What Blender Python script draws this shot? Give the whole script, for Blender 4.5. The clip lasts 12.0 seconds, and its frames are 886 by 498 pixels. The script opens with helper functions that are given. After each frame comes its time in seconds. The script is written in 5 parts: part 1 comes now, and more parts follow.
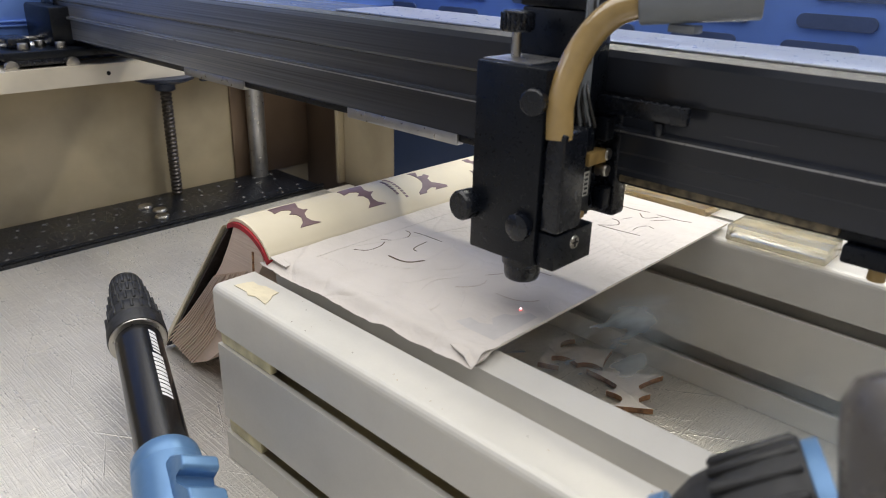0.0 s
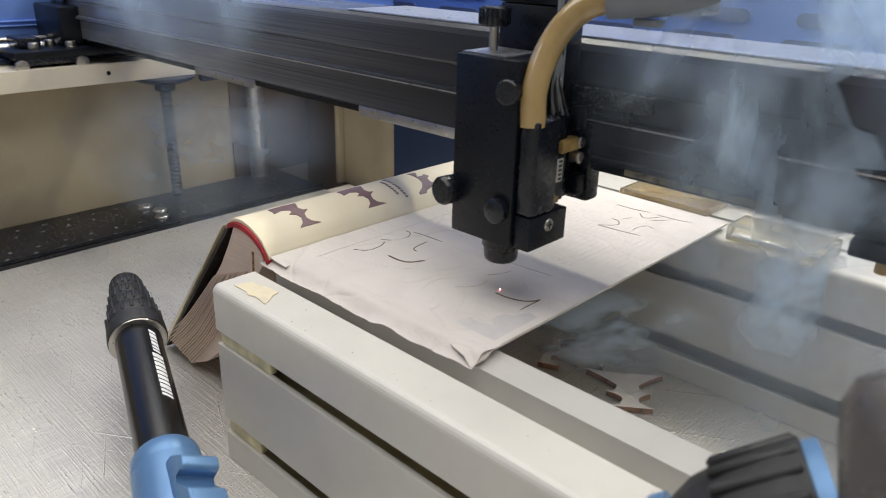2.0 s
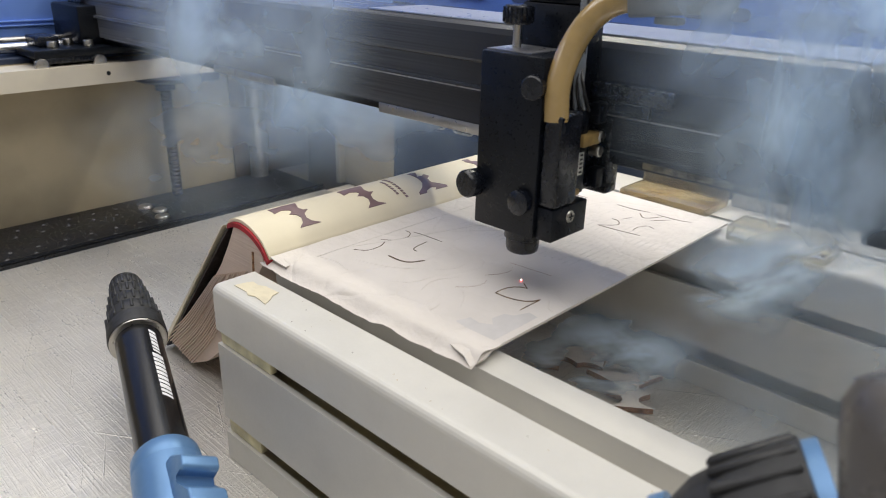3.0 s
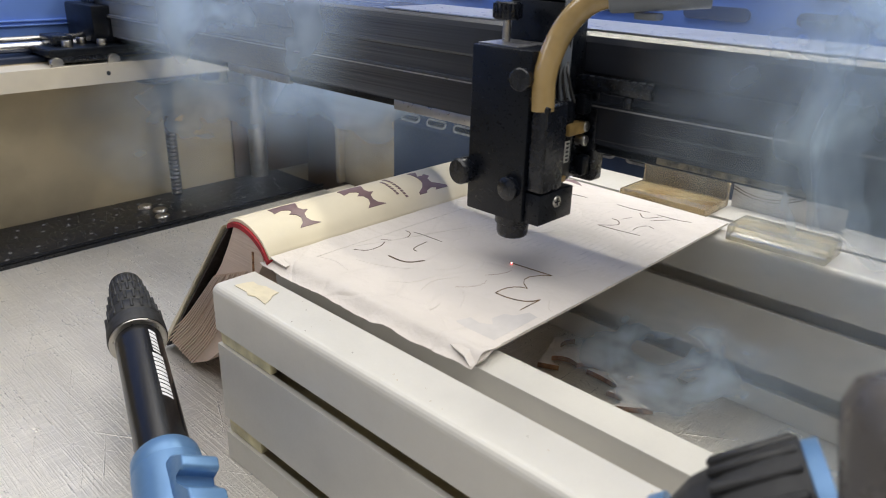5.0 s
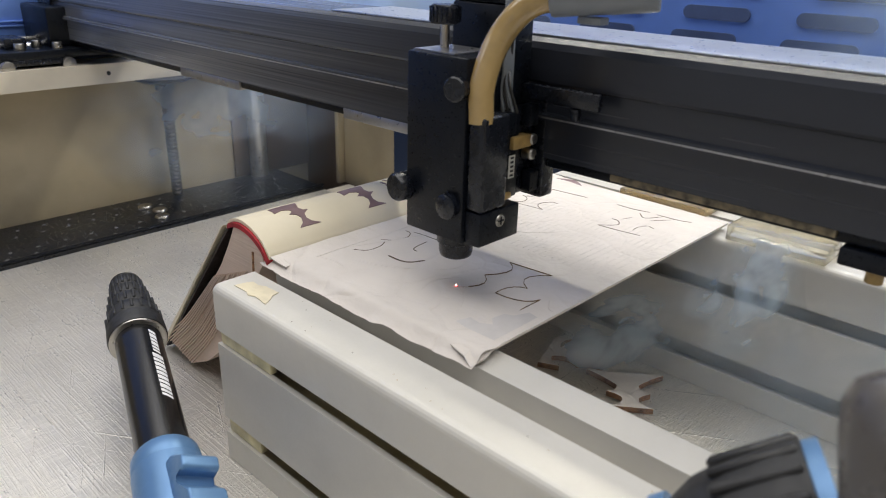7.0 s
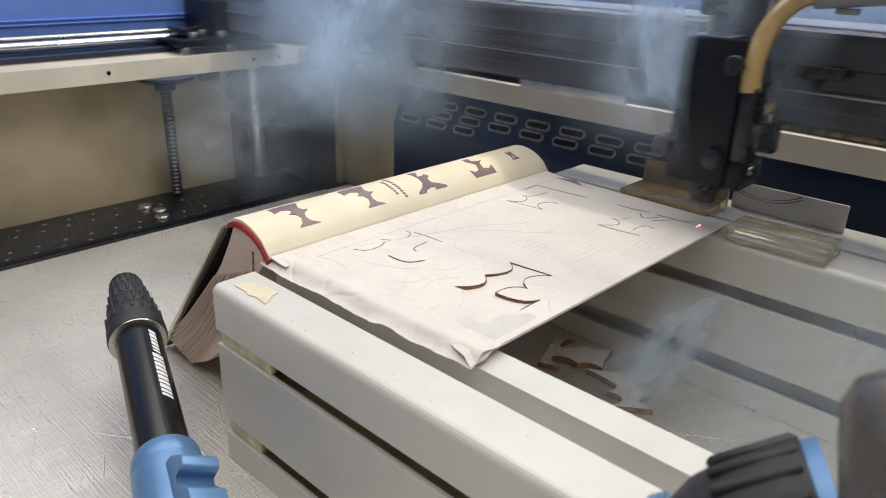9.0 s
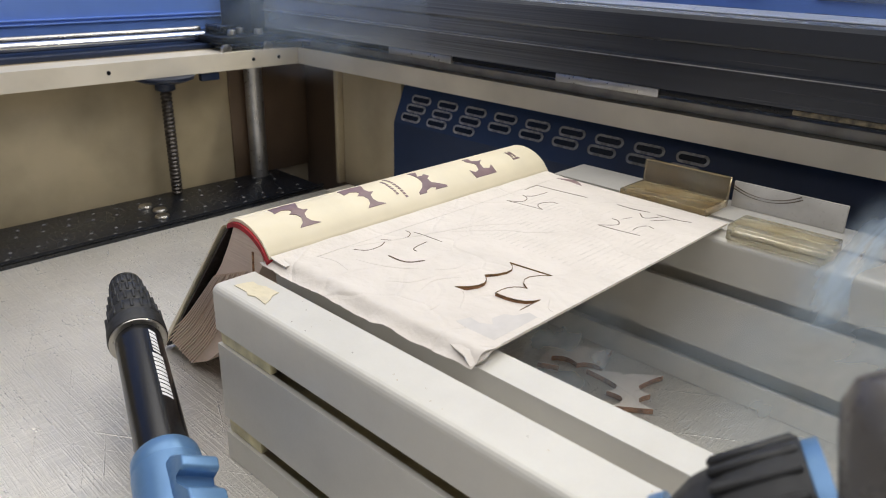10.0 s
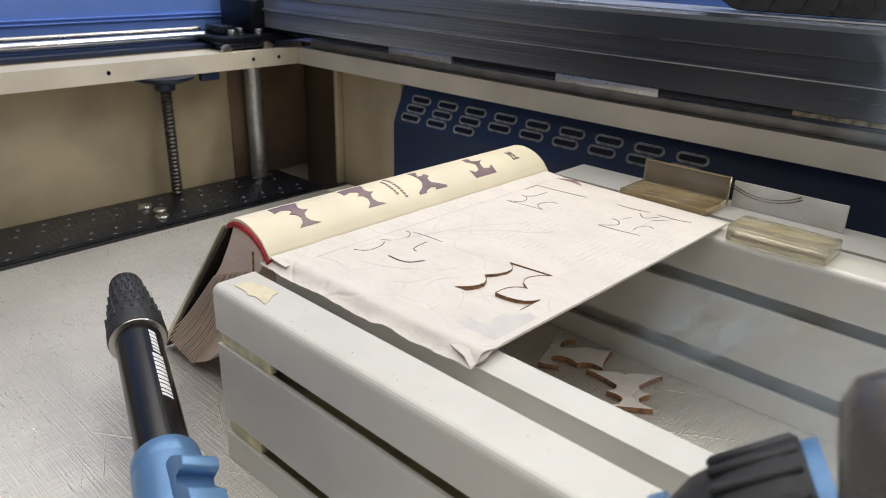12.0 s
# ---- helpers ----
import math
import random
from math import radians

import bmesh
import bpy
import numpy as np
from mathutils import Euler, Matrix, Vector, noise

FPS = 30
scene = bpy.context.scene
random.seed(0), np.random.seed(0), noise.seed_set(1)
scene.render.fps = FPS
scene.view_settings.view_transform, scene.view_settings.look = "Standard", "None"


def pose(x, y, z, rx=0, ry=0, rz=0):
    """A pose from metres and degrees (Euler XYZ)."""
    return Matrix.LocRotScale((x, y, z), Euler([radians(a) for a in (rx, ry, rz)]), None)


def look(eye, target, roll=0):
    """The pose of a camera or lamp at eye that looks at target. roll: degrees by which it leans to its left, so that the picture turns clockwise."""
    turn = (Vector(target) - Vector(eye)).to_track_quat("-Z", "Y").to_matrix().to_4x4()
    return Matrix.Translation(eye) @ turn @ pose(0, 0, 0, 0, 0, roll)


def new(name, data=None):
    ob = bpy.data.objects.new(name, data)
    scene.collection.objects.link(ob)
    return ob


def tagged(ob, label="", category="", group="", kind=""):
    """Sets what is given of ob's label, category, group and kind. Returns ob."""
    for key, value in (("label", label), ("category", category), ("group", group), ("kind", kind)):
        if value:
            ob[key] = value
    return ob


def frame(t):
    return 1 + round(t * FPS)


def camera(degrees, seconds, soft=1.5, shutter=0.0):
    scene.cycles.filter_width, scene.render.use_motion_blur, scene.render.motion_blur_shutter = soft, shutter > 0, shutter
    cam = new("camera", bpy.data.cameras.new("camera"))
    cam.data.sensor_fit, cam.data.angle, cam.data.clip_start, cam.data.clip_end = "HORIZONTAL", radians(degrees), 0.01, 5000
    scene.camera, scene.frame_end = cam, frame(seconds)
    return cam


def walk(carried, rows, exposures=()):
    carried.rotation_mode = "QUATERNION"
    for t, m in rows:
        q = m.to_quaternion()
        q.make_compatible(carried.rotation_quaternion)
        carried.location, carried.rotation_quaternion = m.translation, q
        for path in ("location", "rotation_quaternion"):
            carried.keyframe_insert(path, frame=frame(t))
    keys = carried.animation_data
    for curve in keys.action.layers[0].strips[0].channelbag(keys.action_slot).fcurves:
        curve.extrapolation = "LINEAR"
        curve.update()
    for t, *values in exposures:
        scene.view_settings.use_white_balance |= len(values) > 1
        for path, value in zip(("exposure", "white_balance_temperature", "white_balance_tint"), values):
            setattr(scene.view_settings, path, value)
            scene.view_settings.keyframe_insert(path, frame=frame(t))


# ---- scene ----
ZP = 0.0912           # top of the open page
SECONDS = 12.0
cam = camera(62.22, SECONDS, soft=1.0, shutter=0.5)
EYE = (0.0, 0.0, 0.2202)
_eye = look(EYE, (EYE[0] - 0.6337, EYE[1] + 0.6738, EYE[2] - 0.3799), 1.569)
walk(cam, [(0, _eye), (12, _eye)], exposures=[(0, 0.34), (8.6, 0.34), (9.5, 0.15), (12, 0.15)])
cam.data.dof.use_dof = True
cam.data.dof.focus_distance = 0.37
cam.data.dof.aperture_fstop = 20.0

# ---- light: a closed workshop with ceiling panels, and the lamp in the machine's lid
world = bpy.data.worlds.new("world")
scene.world = world
world.use_nodes = True
world.node_tree.nodes["Background"].inputs[0].default_value = (0.75, 0.85, 1.0, 1)
world.node_tree.nodes["Background"].inputs[1].default_value = 0.05
scene.view_settings.exposure = 0.0


def area(name, m, sx, sy, power, colour):
    d = bpy.data.lights.new(name, "AREA")
    d.shape, d.size, d.size_y, d.energy, d.color = "RECTANGLE", sx, sy, power, colour
    ob = new(name, d)
    ob.matrix_world = m
    return ob


area("ceiling_panel_light", look((-0.2, 0.30, 2.45), (-0.2, 0.30, 0)), 4.4, 2.8, 84, (1.0, 0.98, 0.96))
# unseen fill lamp, added to brighten the beam's face and the bed
area("side_fill_light", look((-2.6, -1.9, 1.0), (-0.4, 0.2, 0.15)), 1.8, 1.5, 13, (0.97, 0.98, 1.0))
area("lid_lamp_light", look((-0.15, 0.585, 0.62), (-0.15, 0.50, 0.0)), 0.9, 0.025, 1.9, (1.0, 0.95, 0.78))


# ---- materials
def material(name, colour, rough=0.5, metal=0.0, var=0.12, scale=60.0, bump=0.1, bscale=400.0, colour2=None, spec=0.5,
             stretch=(1, 1, 1), coat=0.0, dist=0.0004, rvar=0.1):
    m = bpy.data.materials.new(name)
    m.use_nodes = True
    nt = m.node_tree
    n, l = nt.nodes, nt.links
    b = n["Principled BSDF"]
    tc = n.new("ShaderNodeTexCoord")
    mp = n.new("ShaderNodeMapping")
    mp.inputs["Scale"].default_value = stretch
    l.new(tc.outputs["Object"], mp.inputs[0])
    big = n.new("ShaderNodeTexNoise")
    big.inputs["Scale"].default_value, big.inputs["Detail"].default_value = scale, 5
    l.new(mp.outputs[0], big.inputs["Vector"])
    fine = n.new("ShaderNodeTexNoise")
    fine.inputs["Scale"].default_value, fine.inputs["Detail"].default_value = bscale, 3
    l.new(mp.outputs[0], fine.inputs["Vector"])
    mix = n.new("ShaderNodeMix")
    mix.data_type = "RGBA"
    c2 = colour2 or tuple(max(0, c * (1 - 3 * var)) for c in colour)
    mix.inputs[6].default_value, mix.inputs[7].default_value = (*colour, 1), (*c2, 1)
    ramp = n.new("ShaderNodeMapRange")
    ramp.inputs[1].default_value, ramp.inputs[2].default_value = 0.42, 0.75
    l.new(big.outputs[0], ramp.inputs[0])
    l.new(ramp.outputs[0], mix.inputs[0])
    l.new(mix.outputs[2], b.inputs["Base Color"])
    rr = n.new("ShaderNodeMapRange")
    rr.inputs[1].default_value, rr.inputs[2].default_value = 0.3, 0.7
    rr.inputs[3].default_value, rr.inputs[4].default_value = max(0.02, rough - rvar), min(1, rough + rvar)
    l.new(fine.outputs[0], rr.inputs[0])
    l.new(rr.outputs[0], b.inputs["Roughness"])
    b.inputs["Metallic"].default_value = metal
    b.inputs["Specular IOR Level"].default_value = spec
    b.inputs["Coat Weight"].default_value = coat
    if bump:
        bp = n.new("ShaderNodeBump")
        bp.inputs["Strength"].default_value, bp.inputs["Distance"].default_value = bump, dist
        l.new(fine.outputs[0], bp.inputs["Height"])
        l.new(bp.outputs[0], b.inputs["Normal"])
    return m


def brushed(name, colour, rough, metal, scratches=True):
    """Brushed sheet with fine lines in both directions and long bright scratches."""
    m = material(name, colour, rough, metal, var=0.06, scale=9, bump=0.0)
    nt = m.node_tree
    n, l = nt.nodes, nt.links
    b = n["Principled BSDF"]
    tc = n.new("ShaderNodeTexCoord")
    total = None
    for turn, sc in ((0.0, (14, 520, 4)), (90.0, (14, 460, 4)), (24.0, (5, 330, 4)), (-33.0, (4, 260, 4))):
        rt = n.new("ShaderNodeMapping")
        rt.inputs["Rotation"].default_value = (0, 0, radians(turn))
        l.new(tc.outputs["Object"], rt.inputs[0])
        mp = n.new("ShaderNodeMapping")
        mp.inputs["Scale"].default_value = sc
        l.new(rt.outputs[0], mp.inputs[0])
        t = n.new("ShaderNodeTexNoise")
        t.inputs["Scale"].default_value, t.inputs["Detail"].default_value = 2.2, 4
        l.new(mp.outputs[0], t.inputs["Vector"])
        r = n.new("ShaderNodeMapRange")
        r.inputs[1].default_value, r.inputs[2].default_value = (0.48, 0.85) if turn in (0.0, 90.0) else (0.62, 0.8)
        l.new(t.outputs[0], r.inputs[0])
        if total is None:
            total = r.outputs[0]
        else:
            a = n.new("ShaderNodeMath")
            a.operation = "ADD"
            l.new(total, a.inputs[0]), l.new(r.outputs[0], a.inputs[1])
            total = a.outputs[0]
    bp = n.new("ShaderNodeBump")
    bp.inputs["Strength"].default_value, bp.inputs["Distance"].default_value = 0.55, 0.0006
    l.new(total, bp.inputs["Height"])
    l.new(bp.outputs[0], b.inputs["Normal"])
    tint = n.new("ShaderNodeMix")
    tint.data_type = "RGBA"
    tint.blend_type = "MULTIPLY"
    tint.inputs[0].default_value = 1.0
    shade = n.new("ShaderNodeMapRange")
    shade.inputs[2].default_value = 1.6
    shade.inputs[3].default_value, shade.inputs[4].default_value = 0.80, 1.30
    l.new(total, shade.inputs[0])
    old = b.inputs["Base Color"].links[0].from_socket
    l.new(old, tint.inputs[6]), l.new(shade.outputs[0], tint.inputs[7])
    l.new(tint.outputs[2], b.inputs["Base Color"])
    mul = n.new("ShaderNodeMapRange")
    mul.inputs[3].default_value, mul.inputs[4].default_value = rough + 0.1, max(0.1, rough - 0.18)
    l.new(total, mul.inputs[0])
    l.new(mul.outputs[0], b.inputs["Roughness"])
    return m


M = {}
M["bed"] = brushed("brushed_bed_steel", (0.93, 0.89, 0.81), 0.36, 0.66)
M["beige"] = material("beige_enamel", (0.47, 0.395, 0.265), 0.5, var=0.12, scale=14, bump=0.08, bscale=700)
M["cream"] = material("cream_painted_steel", (0.72, 0.66, 0.55), 0.42, var=0.06, scale=20, bump=0.06, bscale=900)
M["blue"] = material("blue_enamel", (0.19, 0.34, 0.84), 0.40, var=0.06, scale=10, bump=0.12, bscale=900, dist=0.0006)
M["navy"] = material("dark_navy_enamel", (0.012, 0.022, 0.055), 0.42, var=0.15, scale=15, bump=0.1, bscale=800)
M["hoodblue"] = material("deep_blue_enamel", (0.012, 0.029, 0.078), 0.42, var=0.12, scale=15, bump=0.06, bscale=800)
M["black"] = material("black_anodised", (0.005, 0.007, 0.012), 0.34, spec=0.24, var=0.15, scale=40, bump=0.08, bscale=900)
M["satin"] = material("worn_black_satin", (0.008, 0.010, 0.016), 0.26, var=0.1, scale=40, bump=0.0, spec=0.45, rvar=0.05)
M["wear"] = material("bare_aluminium_edge", (0.45, 0.45, 0.46), 0.35, 0.9, bump=0.05)
M["frame"] = material("pale_anodised_aluminium", (0.60, 0.58, 0.535), 0.46, 0.12, var=0.03, scale=35, bump=0.06, bscale=900)
M["gap"] = material("slot_inside", (0.50, 0.43, 0.27), 0.6, 0.0, var=0.15, scale=40)
M["yellow"] = material("yellowed_plastic", (0.74, 0.67, 0.42), 0.4, var=0.2, scale=80, spec=0.6)
M["tape"] = material("old_masking_tape", (0.66, 0.59, 0.43), 0.6, var=0.08, scale=120, bump=0.3, bscale=500)
M["chrome"] = material("polished_rod_steel", (0.75, 0.75, 0.76), 0.16, 1.0, bump=0.0)
M["steel"] = material("dull_screw_steel", (0.5, 0.48, 0.45), 0.30, 1.0, var=0.04, rvar=0.04, bump=0.0)
M["spindle"] = material("greasy_spindle_steel", (0.09, 0.08, 0.075), 0.35, 0.7, bump=0.05)
M["brownwall"] = material("brown_steel_wall", (0.18, 0.125, 0.085), 0.33, 0.35, var=0.18, scale=9, rvar=0.03, bump=0.0)
M["hose"] = material("amber_plastic_hose", (0.42, 0.29, 0.12), 0.14, var=0.15, scale=50, bump=0.03, spec=0.7, coat=0.7)
M["greyplastic"] = material("grey_plastic", (0.20, 0.22, 0.25), 0.45, var=0.1, scale=30)
M["glue"] = material("yellow_cable_glue", (0.42, 0.28, 0.10), 0.4, var=0.25, scale=90)
M["pcb"] = material("pale_terminal_label", (0.55, 0.55, 0.52), 0.5, var=0.2, scale=200)
M["cover"] = material("cream_dust_jacket", (0.74, 0.665, 0.50), 0.50, var=0.04, scale=25, bump=0.05, bscale=600)
M["ink"] = material("purple_brown_print", (0.21, 0.135, 0.14), 0.4, var=0.12, scale=90)
M["redband"] = material("red_headband", (0.42, 0.012, 0.025), 0.6, var=0.2, scale=150)
M["darkboard"] = material("dark_inner_cover", (0.022, 0.014, 0.013), 0.55, var=0.1, scale=60)
M["faint"] = material("faint_show_through", (0.645, 0.598, 0.551), 0.8, var=0.05, scale=100)
M["faintgrey"] = material("grey_show_through", (0.565, 0.535, 0.515), 0.8, var=0.03, scale=120)
M["trace"] = material("scorched_trace", (0.20, 0.115, 0.045), 0.8, var=0.3, scale=300)
M["char"] = material("charred_cut", (0.085, 0.048, 0.018), 0.8, var=0.3, scale=300, bump=0.3)
M["charwall"] = material("browned_cut_wall", (0.33, 0.17, 0.085), 0.8, var=0.25, scale=400, bump=0.4, bscale=1200)
M["rubber"] = material("black_rubber", (0.020, 0.020, 0.021), 0.55, var=0.15, scale=90, bump=0.15)
M["tube"] = material("black_tube_enamel", (0.008, 0.008, 0.009), 0.24, var=0.0, scale=20, bump=0.0, rvar=0.0)
M["bluelock"] = material("blue_anodised_lock", (0.13, 0.26, 0.47), 0.38, 0.35, var=0.03, scale=40, bump=0.05)
M["postgrey"] = material("dark_grey_post", (0.085, 0.078, 0.073), 0.33, var=0.05, scale=20)
M["white"] = material("white_print", (0.8, 0.8, 0.8), 0.5, var=0.02)
M["wallpaint"] = material("grey_room_paint", (0.56, 0.56, 0.56), 0.8, var=0.03, scale=3)
M["concrete"] = material("grey_workshop_concrete", (0.28, 0.27, 0.26), 0.7, var=0.1, scale=4)


def paper(name, colour, wrinkle):
    m = material(name, colour, 0.85, var=0.025, scale=45, bump=0.0, spec=0.2)
    n, l = m.node_tree.nodes, m.node_tree.links
    b = n["Principled BSDF"]
    tc = n.new("ShaderNodeTexCoord")
    warp = n.new("ShaderNodeTexNoise")
    warp.inputs["Scale"].default_value = 14
    l.new(tc.outputs["Object"], warp.inputs["Vector"])
    add = n.new("ShaderNodeMix")
    add.data_type = "VECTOR"
    add.inputs[0].default_value = 0.05
    l.new(tc.outputs["Object"], add.inputs[4]), l.new(warp.outputs[1], add.inputs[5])
    v = n.new("ShaderNodeTexVoronoi")
    v.feature = "DISTANCE_TO_EDGE"
    v.inputs["Scale"].default_value = 21
    l.new(add.outputs[1], v.inputs["Vector"])
    r = n.new("ShaderNodeMapRange")
    r.inputs[2].default_value = 0.03
    l.new(v.outputs["Distance"], r.inputs[0])
    fine = n.new("ShaderNodeTexNoise")
    fine.inputs["Scale"].default_value, fine.inputs["Detail"].default_value = 60, 6
    l.new(tc.outputs["Object"], fine.inputs["Vector"])
    a = n.new("ShaderNodeMath")
    a.operation = "MULTIPLY_ADD"
    a.inputs[1].default_value = 0.12
    l.new(r.outputs[0], a.inputs[0]), l.new(fine.outputs[0], a.inputs[2])
    bp = n.new("ShaderNodeBump")
    bp.inputs["Strength"].default_value, bp.inputs["Distance"].default_value = wrinkle, 0.0022
    l.new(a.outputs[0], bp.inputs["Height"])
    l.new(bp.outputs[0], b.inputs["Normal"])
    return m




def sheen_beam():
    """Black beam, brushed along its length, with sheen painted pale towards the far end."""
    m = material("brushed_black_beam", (0.008, 0.011, 0.020), 0.24, 0.0, var=0.1, scale=60, bump=0.0, bscale=230, stretch=(0.02, 1, 2.0), rvar=0.04, dist=0.0002, spec=0.5)
    n, l = m.node_tree.nodes, m.node_tree.links
    b = n["Principled BSDF"]
    tc = n.new("ShaderNodeTexCoord")
    sep = n.new("ShaderNodeSeparateXYZ")
    l.new(tc.outputs["Object"], sep.inputs[0])
    # painted sheen: pale metal blended in from x -0.20 to -0.50
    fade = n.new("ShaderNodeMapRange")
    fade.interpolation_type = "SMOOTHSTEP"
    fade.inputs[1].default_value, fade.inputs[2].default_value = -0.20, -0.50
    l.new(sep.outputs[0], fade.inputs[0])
    mp = n.new("ShaderNodeMapping")
    mp.inputs["Scale"].default_value = (2.2, 60, 520)
    l.new(tc.outputs["Object"], mp.inputs[0])
    t = n.new("ShaderNodeTexNoise")
    t.inputs["Scale"].default_value, t.inputs["Detail"].default_value = 2.0, 5
    l.new(mp.outputs[0], t.inputs["Vector"])
    r = n.new("ShaderNodeMapRange")
    r.inputs[1].default_value, r.inputs[2].default_value = 0.20, 0.85
    l.new(t.outputs[0], r.inputs[0])
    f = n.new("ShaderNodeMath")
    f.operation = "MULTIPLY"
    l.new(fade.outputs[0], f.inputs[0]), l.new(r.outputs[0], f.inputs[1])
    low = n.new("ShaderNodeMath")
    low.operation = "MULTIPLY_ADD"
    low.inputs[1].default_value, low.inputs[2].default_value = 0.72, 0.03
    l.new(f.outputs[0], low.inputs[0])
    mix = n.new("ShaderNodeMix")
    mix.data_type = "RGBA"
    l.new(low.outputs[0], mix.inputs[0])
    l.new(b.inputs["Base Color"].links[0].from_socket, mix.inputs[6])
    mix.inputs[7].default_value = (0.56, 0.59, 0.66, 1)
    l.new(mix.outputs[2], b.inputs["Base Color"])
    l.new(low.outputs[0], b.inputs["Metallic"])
    return m


M["beam"] = sheen_beam()
M["paper"] = paper("creased_thin_paper", (0.66, 0.612, 0.565), 1.0)
M["pagecore"] = material("page_stack_edge", (0.74, 0.69, 0.63), 0.85, var=0.05, scale=30, stretch=(1, 1, 25), bump=0.5, bscale=120)


def leafed(name):
    """The cut side of a page block: fine lines that follow the leaves."""
    m = material(name, (0.66, 0.53, 0.45), 0.85, var=0.05, scale=30, bump=0.0, spec=0.2)
    n, l = m.node_tree.nodes, m.node_tree.links
    b = n["Principled BSDF"]
    tc = n.new("ShaderNodeTexCoord")
    mp = n.new("ShaderNodeMapping")
    mp.inputs["Rotation"].default_value = (0, radians(-48), 0)
    mp.inputs["Scale"].default_value = (6, 30, 420)
    l.new(tc.outputs["Object"], mp.inputs[0])
    t = n.new("ShaderNodeTexNoise")
    t.inputs["Scale"].default_value, t.inputs["Detail"].default_value = 2.4, 3
    l.new(mp.outputs[0], t.inputs["Vector"])
    bp = n.new("ShaderNodeBump")
    bp.inputs["Strength"].default_value, bp.inputs["Distance"].default_value = 0.7, 0.0006
    l.new(t.outputs[0], bp.inputs["Height"])
    l.new(bp.outputs[0], b.inputs["Normal"])
    return m


M["leaves"] = leafed("page_block_side")


def acrylic(name, colour, soot, clear):
    m = material(name, colour, 0.14, scale=55, bump=0.10, bscale=140, colour2=soot)
    b = m.node_tree.nodes["Principled BSDF"]
    b.inputs["Transmission Weight"].default_value = clear
    b.inputs["IOR"].default_value = 1.49
    return m


# pale grey that carries the reflected light on the beam's top
M["topcover"] = material("painted_top_sheen", (0.55, 0.56, 0.58), 0.30, 0.75, var=0.06, scale=12, rvar=0.03, bump=0.0)
M["acrylic"] = acrylic("yellowed_acrylic", (0.97, 0.92, 0.74), (0.72, 0.60, 0.36), 0.86)
M["amber"] = acrylic("sooty_amber_acrylic", (0.95, 0.84, 0.60), (0.72, 0.52, 0.27), 0.90)
M["dirty"] = material("sooty_speckled_plate", (0.27, 0.22, 0.14), 0.6, var=0.3, scale=260, colour2=(0.03, 0.025, 0.02), bump=0.5, bscale=500)
M["ventdark"] = material("painted_vent_shade", (0.055, 0.085, 0.19), 0.6, var=0.1, scale=30)
M["rim"] = material("dull_cut_rim", (0.42, 0.40, 0.36), 0.5, 0.3, var=0.3, scale=200)
M["ledge"] = material("dusty_grey_ledge", (0.40, 0.385, 0.36), 0.55, 0.2, var=0.12, scale=60)
M["strip"] = material("glossy_black_strip", (0.007, 0.009, 0.014), 0.34, var=0.15, scale=30, bump=0.06)
M["darkhole"] = material("dusty_hole", (0.17, 0.17, 0.18), 0.7)
M["sheet"] = material("frosted_plate", (0.55, 0.53, 0.50), 0.35, var=0.1, scale=40)


def glow(name, colour, power):
    m = bpy.data.materials.new(name)
    m.use_nodes = True
    b = m.node_tree.nodes["Principled BSDF"]
    b.inputs["Base Color"].default_value = (*colour, 1)
    b.inputs["Emission Color"].default_value = (*colour, 1)
    b.inputs["Emission Strength"].default_value = power
    return m


M["reddot"] = glow("red_pointer_glow", (1.0, 0.10, 0.10), 3.0)
M["hotdot"] = glow("hot_cut_glow", (1.0, 0.75, 0.7), 4.0)


# ---- mesh helpers
def part(name, bm, mat, parent=None, label="", smooth=False):
    me = bpy.data.meshes.new(name)
    bmesh.ops.recalc_face_normals(bm, faces=bm.faces[:])
    if smooth:
        for f in bm.faces:
            f.smooth = True
    bm.to_mesh(me)
    bm.free()
    for one in (mat if isinstance(mat, (list, tuple)) else [mat]):
        me.materials.append(one)
    if smooth:
        me.set_sharp_from_angle(angle=radians(42))
    ob = new(name, me)
    if parent is not None:
        ob.parent = parent
    if label:
        ob["label"] = label
    return ob


def thing(name, label, category, at=(0, 0, 0), group="", kind=""):
    e = new(name)
    e.empty_display_size = 0.02
    e.location = at
    return tagged(e, label, category, group, kind)


def box(bm, a, b, bevel=0.0, seg=2, turn=None):
    made = bmesh.ops.create_cube(bm, size=1.0)["verts"]
    size = [b[i] - a[i] for i in range(3)]
    mid = Vector([(a[i] + b[i]) / 2 for i in range(3)])
    for v in made:
        v.co = Vector((v.co.x * size[0], v.co.y * size[1], v.co.z * size[2]))
    if bevel:
        edges = list({e for v in made for e in v.link_edges})
        made = list({v for f in bmesh.ops.bevel(bm, geom=edges, offset=bevel, segments=seg, profile=0.5, affect="EDGES")["faces"]
                     for v in f.verts} | {v for v in made if v.is_valid})
    for v in made:
        v.co = (turn @ v.co if turn else v.co) + mid
    return made


def block(name, a, b, mat, parent=None, bevel=0.0008, label="", turn=None):
    bm = bmesh.new()
    box(bm, a, b, bevel, 2, turn)
    return part(name, bm, mat, parent, label, True)


def cyl(bm, a, b, r, r2=None, seg=24, caps=True):
    a, b = Vector(a), Vector(b)
    d = b - a
    m = Matrix.Translation((a + b) / 2) @ d.to_track_quat("Z", "Y").to_matrix().to_4x4()
    return bmesh.ops.create_cone(bm, cap_ends=caps, segments=seg, radius1=r, radius2=r if r2 is None else r2, depth=d.length, matrix=m)["verts"]


